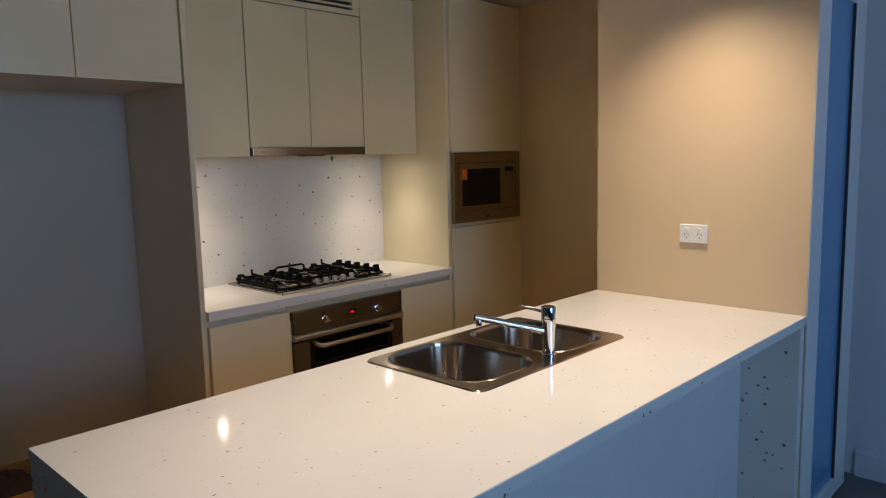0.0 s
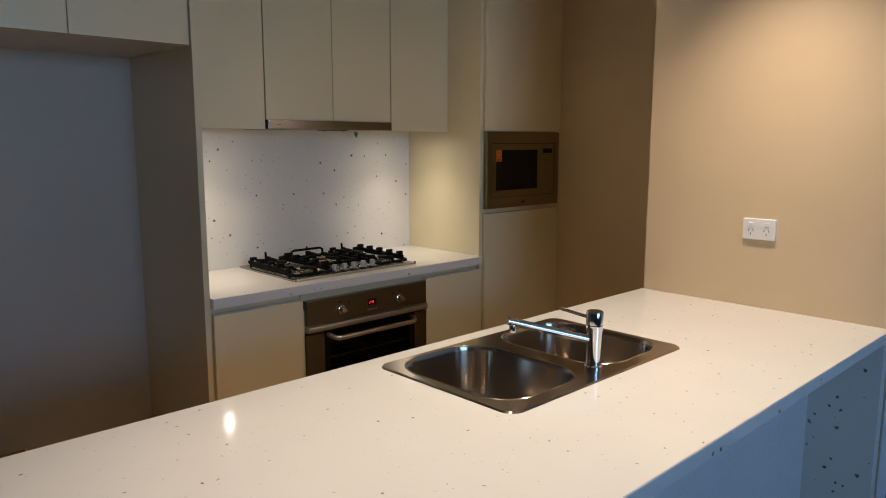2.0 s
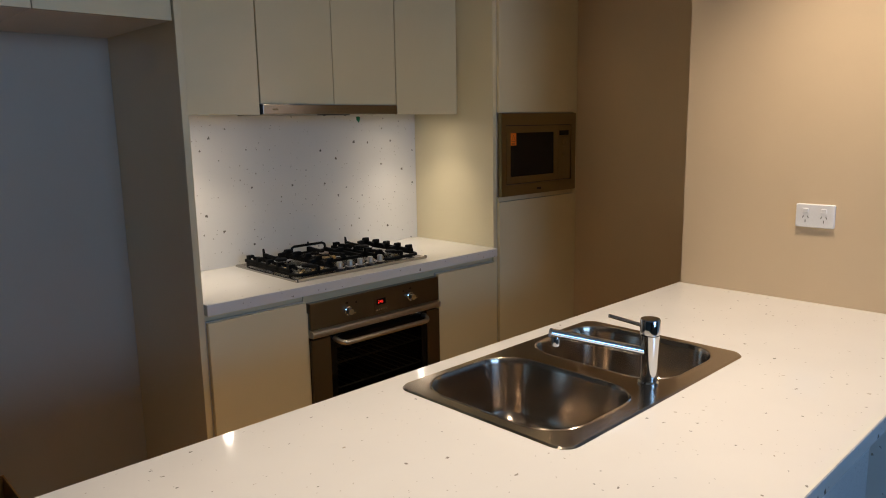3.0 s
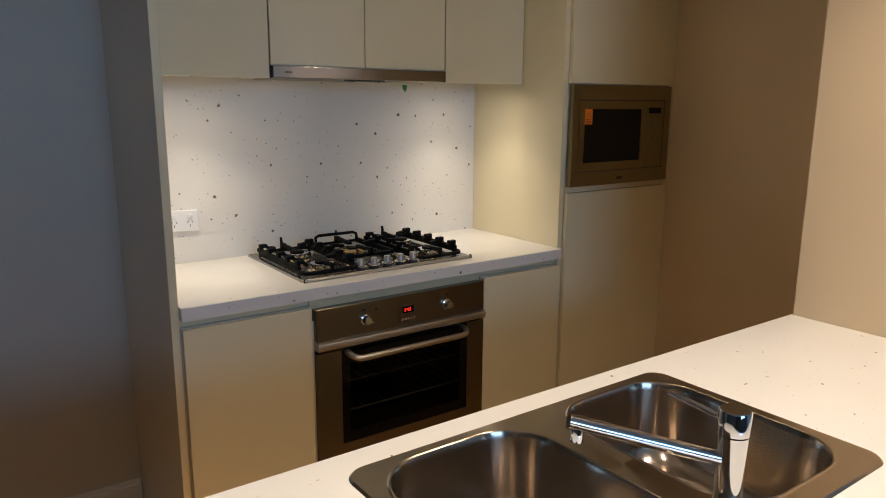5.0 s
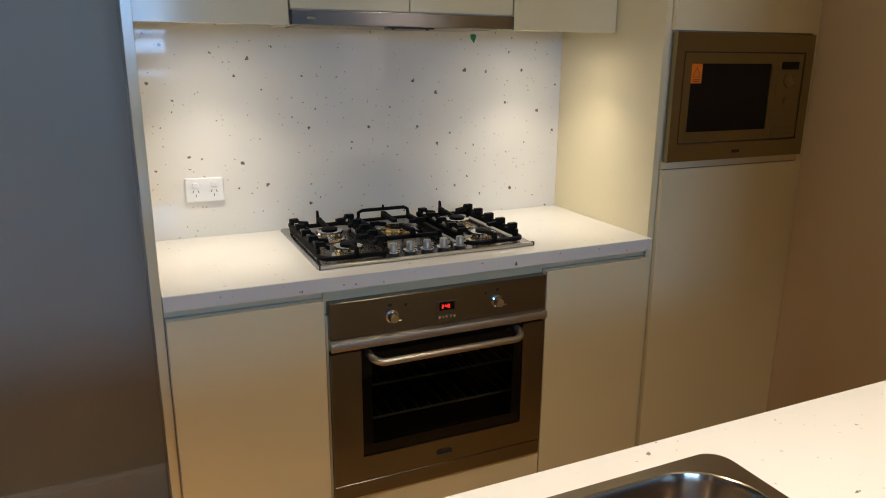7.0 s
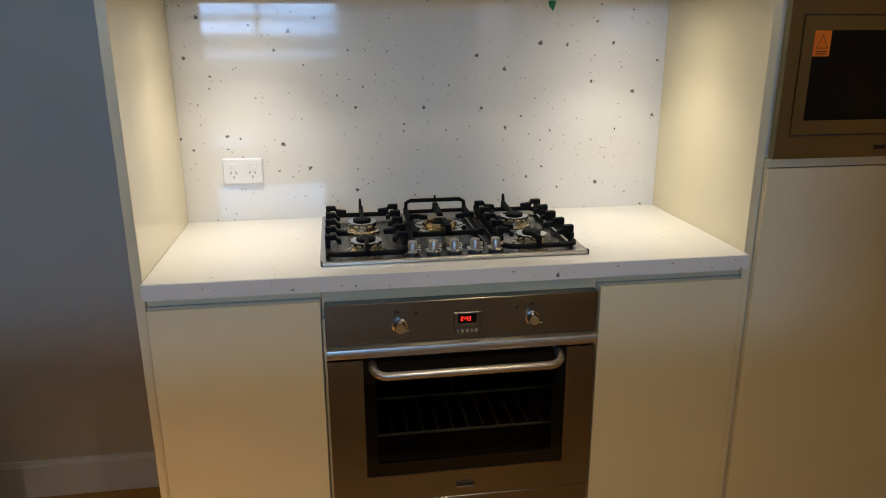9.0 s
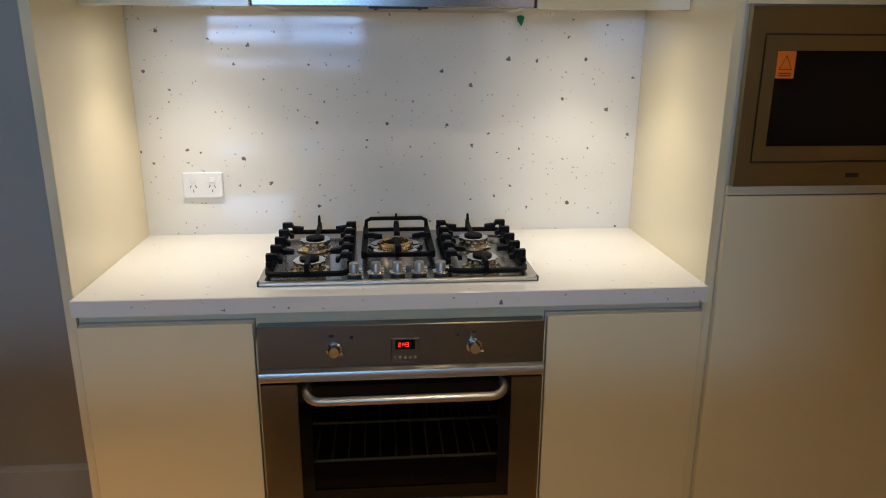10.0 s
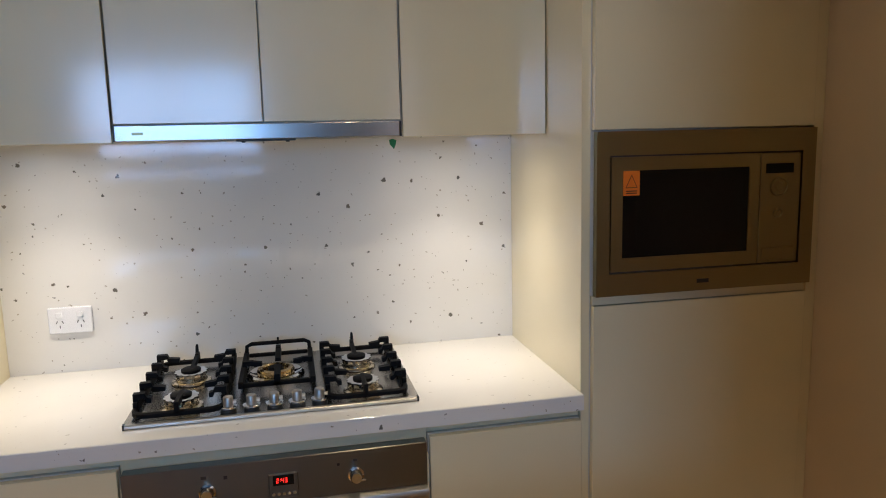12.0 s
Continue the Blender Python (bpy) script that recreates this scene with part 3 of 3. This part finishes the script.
    part("cavity", cav, ENAMEL, o, "dark enamel oven cavity")
    for z in (0.455, 0.56):
        rk = tube([(1.96, y + 0.05, z), (2.54, y + 0.05, z)], 0.004, 8)
        tube([(1.96, y + 0.42, z), (2.54, y + 0.42, z)], 0.003, 8, rk)
        for i in range(14):
            x = 1.99 + i * 0.04
            tube([(x, y + 0.05, z + 0.002), (x, y + 0.42, z + 0.002)], 0.002, 6, rk)
        part("rack", rk, BRIGHT, o, "wire oven rack", True)


oven()


# ---- gas hob ----
def burner(x, y, size, hob, brass):
    z = BENCH + 0.008
    b = part("burner", lathe([(size * 1.25, 0), (size * 1.22, 0.003), (size * 1.0, 0.005), (size * 0.98, 0.012), (size * 0.80, 0.014)], (x, y, z), "z", 28),
             BRASS if brass else GILT, hob, "", True)
    crown = bmesh.new()
    n = 36
    rows = []
    for rr, hh in ((0.80, 0.012), (0.92, 0.016), (0.97, 0.027), (0.6, 0.029)):
        rows.append([(x + size * rr * (1 + (0.05 if i % 3 else -0.05)) * math.cos(2 * math.pi * i / n), y + size * rr * (1 + (0.05 if i % 3 else -0.05)) * math.sin(2 * math.pi * i / n), z + hh) for i in range(n)])
    skin(crown, rows, True, True)
    part("crown", crown, BRASS if brass else CHROME, b, "", True)
    part("cap", lathe([(size * 0.54, 0.0295), (size * 0.62, 0.030), (size * 0.62, 0.033), (size * 0.52, 0.035)], (x, y, z), "z", 28), IRON, b, "black burner cap", True)


def grate_finger(bm, x0, y0, x1, y1, z_out, z_in, w=0.0085):
    """A hooked bar of the pan support: an outer post and an arm in over the burner."""
    a, b = Vector((x0, y0, 0)), Vector((x1, y1, 0))
    d = (b - a).normalized()
    s = Vector((-d.y, d.x, 0)) * w
    low = BENCH + 0.022
    pts = []
    for p, top, bot in ((a - d * 0.006, z_out, low), (a + d * 0.005, z_out, low), (a + d * 0.0055, z_out, z_out - 0.012), (a + d * 0.020, z_out, z_out - 0.012),
                        (a + d * 0.025, z_in, z_in - 0.013), (b, z_in - 0.003, z_in - 0.013)):
        pts.append([(p + s) + Vector((0, 0, bot)), (p - s) + Vector((0, 0, bot)), (p - s * 0.8) + Vector((0, 0, top)), (p + s * 0.8) + Vector((0, 0, top))])
    skin(bm, pts, True, True)


def side_grate(hob, x0, x1, y0, y1, burners, outer_left):
    z = BENCH + 0.026
    pts = rounded(x0, x1, y0, y1, 0.035, 5)
    bm = bmesh.new()
    n = len(pts)
    ring = []
    for q, dz in ((0.0, -0.010), (0.0, -0.001), (0.004, 0.002), (0.008, 0.002), (0.011, -0.001), (0.011, -0.010)):
        row = rounded(x0 + q, x1 - q, y0 + q, y1 - q, 0.035 - q * 0.8, 5)
        ring.append([(px, py, z + dz) for px, py in row])
    made = skin(bm, ring, False)
    for i in range(n):
        bm.faces.new((made[-1][i], made[-1][(i + 1) % n], made[0][(i + 1) % n], made[0][i]))
    for fx in (x0, x1 - 0.012):
        add_box(bm, fx, fx + 0.012, y0 + 0.045, y1 - 0.012, z - 0.0005, z + 0.014, 0.002)
    for fx in (x0 + 0.004, x1 - 0.012):
        for fy in (y0 + 0.05, y1 - 0.03):
            add_box(bm, fx, fx + 0.008, fy, fy + 0.012, BENCH + 0.0085, z - 0.004)
    part("grate_frame", bm, IRON, hob, "black cast iron pan support")
    for k in range(5):
        yy = y0 + 0.062 + k * 0.078
        for xa, inward in ((x0 + 0.006, 1), (x1 - 0.006, -1)):
            f = bmesh.new()
            grate_finger(f, xa, yy, xa + inward * (0.052 if k in (1, 4) else 0.034), yy, BENCH + 0.057, BENCH + 0.047, 0.0105)
            part("grate_finger", f, IRON, hob)
    bx = burners[0][0]
    for ya, yb in ((y0 + 0.006, y0 + 0.105), (y1 - 0.006, y1 - 0.150)):
        f = bmesh.new()
        grate_finger(f, bx, ya, bx, yb, BENCH + 0.048, BENCH + 0.046, 0.006)
        part("grate_finger", f, IRON, hob)
    tab = bmesh.new()
    bx = burners[-1][0]
    skin(tab, [[(bx - hw, y1 - 0.004 + dy, zz), (bx + hw, y1 - 0.004 + dy, zz), (bx + hw, y1 + 0.004 + dy, zz), (bx - hw, y1 + 0.004 + dy, zz)]
               for hw, dy, zz in ((0.005, 0, z - 0.004), (0.0045, 0, z + 0.020), (0.0035, 0.003, z + 0.038), (0.002, 0.004, z + 0.042))], True, True)
    part("grate_tab", tab, IRON, hob)


def hob():
    o = thing("gas_hob", (2.246, 3.07, BENCH), "five-burner stainless gas hob set in stone worktop", "gas hob")
    x0, x1, y0, y1 = 1.908, 2.583, 2.832, 3.312
    pl = bmesh.new()
    rows = []
    for q, z in ((0.0, BENCH + 0.0005), (0.0, BENCH + 0.006), (0.003, BENCH + 0.0085), (0.016, BENCH + 0.0085), (0.024, BENCH + 0.0060)):
        rows.append([(px, py, z) for px, py in rounded(x0 + q, x1 - q, y0 + q, y1 - q, 0.008, 3)])
    skin(pl, rows, True, True)
    part("plate", pl, PLATE, o, "", True)
    for x in (x0 + 0.003, x1 - 0.007):
        part("end_stop", box(x, x + 0.004, y0 - 0.003, y0 + 0.009, BENCH + 0.001, BENCH + 0.013), RUBBER, o)
    part("front_trim", box(x0 + 0.002, x1 - 0.002, y0 - 0.002, y0 + 0.010, BENCH + 0.001, BENCH + 0.0105, 0.002), BRIGHT, o, "bright front edge trim")
    left = [(2.024, 2.930, 0.040), (2.022, 3.125, 0.041)]
    right = [(2.456, 2.930, 0.040), (2.458, 3.125, 0.041)]
    for b in left + right:
        burner(*b, o, False)
    wok = part("burner", lathe([(0.076, 0), (0.075, 0.006), (0.069, 0.010), (0.063, 0.007), (0.052, 0.004), (0.020, 0.003)], (2.240, 3.12, BENCH + 0.007), "z", 32), CHROME, o, "wide wok burner base", True)
    bm = bmesh.new()
    n = 40
    skin(bm, [[(2.240 + rr * math.cos(2 * math.pi * i / n), 3.12 + rr * math.sin(2 * math.pi * i / n), BENCH + hh) for i in range(n)]
              for rr, hh in ((0.033, 0.012), (0.033, 0.024), (0.037, 0.028), (0.047, 0.026), (0.050, 0.020), (0.048, 0.012))], False)
    part("flame_ring", bm, BRASS, wok, "brass outer flame ring", True)
    part("cap", lathe([(0.019, 0.008), (0.021, 0.020), (0.017, 0.026)], (2.240, 3.12, BENCH + 0.004), "z", 24), IRON, wok, "", True)
    side_grate(o, 1.922, 2.130, 2.850, 3.262, left, True)
    side_grate(o, 2.362, 2.562, 2.850, 3.262, right, False)
    # middle support
    m = bmesh.new()
    z = BENCH + 0.026
    cx0, cx1, cy0, cy1 = 2.150, 2.342, 2.985, 3.262
    add_box(m, cx0, cx0 + 0.014, cy0, cy1, z - 0.008, z + 0.010, 0.002)
    add_box(m, cx1 - 0.014, cx1, cy0, cy1, z - 0.008, z + 0.010, 0.002)
    add_box(m, cx0 + 0.014, cx1 - 0.014, cy0, cy0 + 0.012, z - 0.006, z + 0.006, 0.002)
    add_box(m, cx0 + 0.014, cx1 - 0.014, cy1 - 0.012, cy1, z - 0.006, z + 0.004, 0.002)
    part("grate_frame", m, IRON, o, "black cast iron wok support")
    bar = tube([(cx0 + 0.007, cy1 - 0.008, z + 0.006), (cx0 + 0.009, cy1 - 0.004, z + 0.026), (cx0 + 0.022, cy1 - 0.003, z + 0.032),
                (cx1 - 0.022, cy1 - 0.003, z + 0.032), (cx1 - 0.009, cy1 - 0.004, z + 0.026), (cx1 - 0.007, cy1 - 0.008, z + 0.006)], 0.006, 8)
    part("raised_bar", bar, IRON, o, smooth=True)
    for ax, ay, bx, by in ((cx0 + 0.01, 3.12, 2.205, 3.12), (cx1 - 0.01, 3.12, 2.287, 3.12), (2.246, cy1 - 0.006, 2.246, 3.145), (2.246, cy0 + 0.006, 2.246, 3.09)):
        f = bmesh.new()
        grate_finger(f, ax, ay, bx, by, BENCH + 0.050, BENCH + 0.048)
        part("grate_finger", f, IRON, o)
    tab = box(2.243, 2.249, cy1 - 0.006, cy1 + 0.002, z + 0.026, z + 0.046, 0.001)
    part("grate_tab", tab, IRON, o)
    for k in range(5):
        x = 2.136 + 0.0525 * k
        kn = part("knob", lathe([(0.0185, 0), (0.0175, 0.010)], (x, 2.868, BENCH + 0.006), "z", 24), RUBBER, o, "", True)
        part("collar", lathe([(0.0200, 0.0102), (0.0215, 0.0125), (0.0205, 0.0150), (0.0150, 0.0165)], (x, 2.868, BENCH + 0.006), "z", 24), CHROME, kn, "chrome collar", True)
        part("grip", lathe([(0.0122, 0.0166), (0.0116, 0.036), (0.0100, 0.038)], (x, 2.868, BENCH + 0.006), "z", 20), SATIN, kn, "", True)
        part("pointer", box(x + 0.006, x + 0.020, 2.864, 2.871, BENCH + 0.026, BENCH + 0.035, 0.001), CHROME, kn)


hob()


# ---- power points ----
def power_point():
    p = thing("power_point", (0, 0, 0), "white double power point with switches", "power outlet", "power points")
    w, hh = 0.057, 0.037
    bm = bmesh.new()
    rows = []
    for q, d in ((0.0, 0.0), (0.0, 0.008), (0.0025, 0.0105)):
        rows.append([(px, -d, pz) for px, pz in rounded(-w + q, w - q, -hh + q, hh - q, 0.004, 3)])
    skin(bm, rows)
    part("plate", bm, PLASTIC, p)
    for x in (-0.027, 0.027):
        part("switch", box(x - 0.0085, x + 0.0085, -0.0150, -0.0105, 0.009, 0.024, 0.0015), PLASTIC, p)
        for dx, dz, tilt in ((-0.0075, -0.004, 25), (0.0075, -0.004, -25), (0.0, -0.017, 0)):
            s = box(-0.0011, 0.0011, -0.0110, -0.0100, -0.0042, 0.0042)
            bmesh.ops.transform(s, matrix=Matrix.Translation((x + dx, 0, dz)) @ Matrix.Rotation(radians(tilt), 4, "Y"), verts=s.verts)
            part("pin_slot", s, SLOT, p)
    return p


first = power_point()
first.matrix_world = pose(1.685, SPLASH - 0.0005, 1.061)
second = copy_thing(first, pose(NIB - 0.0005, 1.326, 1.190, 0, 0, -90))
tagged(first, "white double power point on the stone splashback")
tagged(second, "white double power point on the cream wall")

# scrap of green tape under the hood
bm = bmesh.new()
outline = [(-0.010, 0.012), (0.002, 0.014), (0.012, 0.010), (0.009, -0.004), (0.004, -0.016), (-0.008, -0.002)]
skin(bm, [[(2.609 + a, SPLASH - d, 1.527 + b) for a, b in outline] for d in (0.0, 0.003)], True, True)
tagged(part("tape_scrap", bm, GREEN), "small scrap of green tape on the splashback", "tape")

# ---- lights ----
# the fourth fitting is made up, to go with the added floor-bounce spot
for x, y, watts, beam in DOWNLIGHTS:
    d = thing("downlight", (x, y, CEIL), "recessed round ceiling downlight giving warm light", "ceiling light", "ceiling downlights")
    ring = bmesh.new()
    n = 32
    skin(ring, [[(x + r * math.cos(2 * math.pi * i / n), y + r * math.sin(2 * math.pi * i / n), z) for i in range(n)]
                for r, z in ((0.055, CEIL - 0.0005), (0.053, CEIL - 0.006), (0.040, CEIL - 0.004), (0.038, CEIL - 0.001))], False)
    part("trim_ring", ring, TRIM, d, "", True)
    part("lens", lathe([(0.036, -0.003), (0.036, -0.001)], (x, y, CEIL)), LENS, d, "glowing lens")
for x, y in CABINET_LIGHTS:
    d = thing("cabinet_light", (x, y, UP_Z + 0.022), "small round light under the wall cabinet", "cabinet light", "cabinet lights")
    part("rim", lathe([(0.032, -0.006), (0.034, -0.004), (0.034, 0.0)], (x, y, UP_Z + 0.0215)), STEEL, d, "", True)
    part("reflector", lathe([(0.026, -0.008), (0.027, -0.0062)], (x, y, UP_Z + 0.0215)), SATIN, d, "satin reflector disc")
    part("lens", lathe([(0.012, -0.0105), (0.013, -0.0082)], (x, y, UP_Z + 0.0215)), LENS, d, "glowing lens")

# ---- island ----
IX0, IX1, IY0, IY1 = 0.564, 2.868, 0.897, 1.777
IZ = BENCH - 0.034


def island_top():
    hole = (1.480, 2.196, 1.272, 1.704)
    bm = bmesh.new()
    xs, ys = (IX0, hole[0], hole[1], IX1), (IY0, hole[2], hole[3], IY1)
    grid = {(i, j, k): bm.verts.new((xs[i], ys[j], z)) for i in range(4) for j in range(4) for k, z in enumerate((IZ, BENCH))}
    for i in range(3):
        for j in range(3):
            if (i, j) != (1, 1):
                for k in (0, 1):
                    bm.faces.new([grid[a, b, k] for a, b in ((i, j), (i + 1, j), (i + 1, j + 1), (i, j + 1))])
    ring = [(0, 0), (1, 0), (2, 0), (3, 0), (3, 1), (3, 2), (3, 3), (2, 3), (1, 3), (0, 3), (0, 2), (0, 1)]
    for loop in (ring, [(1, 1), (2, 1), (2, 2), (1, 2)]):
        for a, b in zip(loop, loop[1:] + loop[:1]):
            bm.faces.new((grid[*a, 0], grid[*b, 0], grid[*b, 1], grid[*a, 1]))
    rim = [e for e in bm.edges if all(abs(v.co.z - BENCH) < 1e-5 for v in e.verts)
           and (all(v.co.x < IX0 + 1e-4 for v in e.verts) or all(v.co.y < IY0 + 1e-4 for v in e.verts) or all(v.co.y > IY1 - 1e-4 for v in e.verts))]
    bmesh.ops.bevel(bm, geom=rim, offset=0.0018, segments=1, affect="EDGES")
    return bm


island_slab = tagged(part("island_worktop", island_top(), ISLANDSTONE), "pale flecked stone island worktop with inset sink", "worktop")
part("front_edge", box(IX0 + 0.001, IX1 - 0.001, IY0 - 0.0012, IY0 - 0.0001, IZ + 0.0005, BENCH - 0.0020), STONE, island_slab, "flecked mitred front edge")
isl = thing("island_cabinet", (1.7, 1.4, 0), "white laminate island cabinet under the stone worktop", "cabinet")
part("leg", box(2.820, 2.860, IY0 + 0.001, 1.115, 0.0, IZ - 0.0005, 0.0015), STONE, isl, "flecked stone support leg")
part("end_panel", box(IX0 + 0.001, IX0 + 0.041, IY0 + 0.001, IY1 - 0.001, 0.0, IZ - 0.0005, 0.0015), STONE, isl, "flecked stone end panel")
part("front_panel", box(IX0 + 0.0415, 2.8195, 1.108, 1.1295, 0.0, IZ - 0.001), TRIM, isl)
part("side_panel", box(2.843, 2.868, 1.116, 1.74, 0.0, IZ - 0.001), LAMINATE, isl)
part("base", box(IX0 + 0.0415, 2.842, 1.1305, 1.72, 0.10, 0.118), CARCASS, isl)
for k in range(4):
    xa = IX0 + 0.043 + k * 0.5745
    part("door", box(xa, xa + 0.572, 1.735, 1.753, 0.105, 0.845, 0.0012), LAMINATE, isl)


# ---- sink and tap ----
def sink():
    s = thing("sink", (1.83, 1.48, BENCH), "double bowl stainless steel inset kitchen sink", "sink")
    x0, x1, y0, y1 = 1.459, 2.213, 1.250, 1.722
    zt = BENCH + 0.004
    bowls = ((1.492, 1.802), (1.872, 2.182))
    by0, by1 = 1.295, 1.695
    rim = bmesh.new()
    outer = [rim.verts.new((a, b, zt)) for a, b in rounded(x0 + 0.004, x1 - 0.004, y0 + 0.004, y1 - 0.004, 0.034, 8)]
    edges = [rim.edges.new((outer[i], outer[(i + 1) % len(outer)])) for i in range(len(outer))]
    for a, b in bowls:
        loop = [rim.verts.new((p, q, zt)) for p, q in rounded(a - 0.006, b + 0.006, by0 - 0.006, by1 + 0.006, 0.101, 10)]
        edges += [rim.edges.new((loop[i], loop[(i + 1) % len(loop)])) for i in range(len(loop))]
    bmesh.ops.triangle_fill(rim, edges=edges, use_beauty=True)
    n = len(outer)
    low = [rim.verts.new((a, b, BENCH + 0.0004)) for a, b in rounded(x0, x1, y0, y1, 0.038, 8)]
    for i in range(n):
        rim.faces.new((outer[i], outer[(i + 1) % n], low[(i + 1) % n], low[i]))
    part("rim", rim, STEELV, s, "", False)
    for a, b in bowls:
        bm = bmesh.new()
        rows = []
        for q, dz, r in ((-0.006, 0.0, 0.101), (-0.003, 0.0016, 0.098), (0.0, 0.0006, 0.095), (0.002, -0.004, 0.093), (0.004, -0.014, 0.091), (0.010, -0.11, 0.085), (0.013, -0.132, 0.082),
                         (0.022, -0.150, 0.075), (0.038, -0.160, 0.062), (0.07, -0.164, 0.035), (0.11, -0.166, 0.012)):
            rows.append([(p, w, zt + dz) for p, w in rounded(a + q, b - q, by0 + q, by1 - q, r, 10)])
        skin(bm, rows)
        bowl = part("bowl", bm, STEELV, s, "", True)
        cx, cy = (a + b) / 2, (by0 + by1) / 2
        part("waste", lathe([(0.043, 0.0), (0.043, 0.003), (0.036, 0.0035), (0.030, 0.0), (0.012, 0.001), (0.008, 0.006)], (cx, cy, zt - 0.1655), "z", 28), CHROME, bowl, "round basket waste", True)
    return s


sink()


def mixer_tap():
    t = thing("mixer_tap", (1.862, 1.322, BENCH + 0.004), "chrome single lever kitchen mixer tap on the sink", "tap")
    x, y, z = 1.862, 1.322, BENCH + 0.004
    part("body", lathe([(0.0235, 0), (0.0235, 0.004), (0.0195, 0.007), (0.0198, 0.06), (0.0215, 0.105), (0.0215, 0.112)], (x, y, z), "z", 32), CHROME, t, "", True)
    part("cartridge_cap", lathe([(0.0195, 0.1125), (0.0220, 0.1145), (0.0222, 0.146), (0.0205, 0.149)], (x, y, z), "z", 32), CHROME, t, "", True)
    tip = Vector((1.672, 1.452, 1.046))
    root = Vector((x, y, 0.985))
    d = (tip - root).normalized()
    sp = tube([root + d * 0.015, root + d * 0.1, tip - d * 0.01, tip], 0.0105, 16)
    spout = part("spout", sp, CHROME, t, "", True)
    part("aerator", lathe([(0.009, -0.020), (0.009, 0.0), (0.008, 0.002)], tip - d * 0.013 - Vector((0, 0, 0.006)), "z", 18), CHROME, spout, "", True)
    part("lever", tube([(x - 0.002, y + 0.016, z + 0.130), (x - 0.005, y + 0.05, z + 0.134), (x - 0.009, y + 0.100, z + 0.139)], 0.0045, 12), CHROME, t, "", True)


mixer_tap()


# ---- carton left in the fridge space ----
def carton():
    c = thing("carton", (0.76, 2.95, 0), "open brown cardboard carton standing in the fridge space", "carton")
    x0, x1, y0, y1, z1 = 0.60, 0.94, 2.80, 3.12, 0.385
    for r in ((x0, x1, y0, y0 + 0.005), (x0, x1, y1 - 0.005, y1), (x0, x0 + 0.005, y0 + 0.005, y1 - 0.005), (x1 - 0.005, x1, y0 + 0.005, y1 - 0.005)):
        part("side", box(r[0], r[1], r[2], r[3], 0.005, z1), CARD, c)
    part("bottom", box(x0, x1, y0, y1, 0.0, 0.0048), CARD, c)
    bm = bmesh.new()
    n, rows = 24, []
    for k in range(9):
        f = k / 8
        row = []
        for i in range(n):
            a = 2 * math.pi * i / n
            r = 0.125 * math.cos(f * 1.45) * (1 + 0.16 * noise.noise((3 * math.cos(a), 3 * math.sin(a), 4 * f)))
            row.append((0.77 + r * math.cos(a), 2.96 + r * math.sin(a), 0.300 + 0.115 * math.sin(f * 1.5) + 0.02 * noise.noise((5 * math.cos(a), 5 * math.sin(a), 7 * f))))
        rows.append(row)
    skin(bm, rows, True, True)
    tagged(part("rubbish_bag", bm, SACK, None, "", True), "crumpled dark plastic bag in the cardboard carton", "bag")


carton()
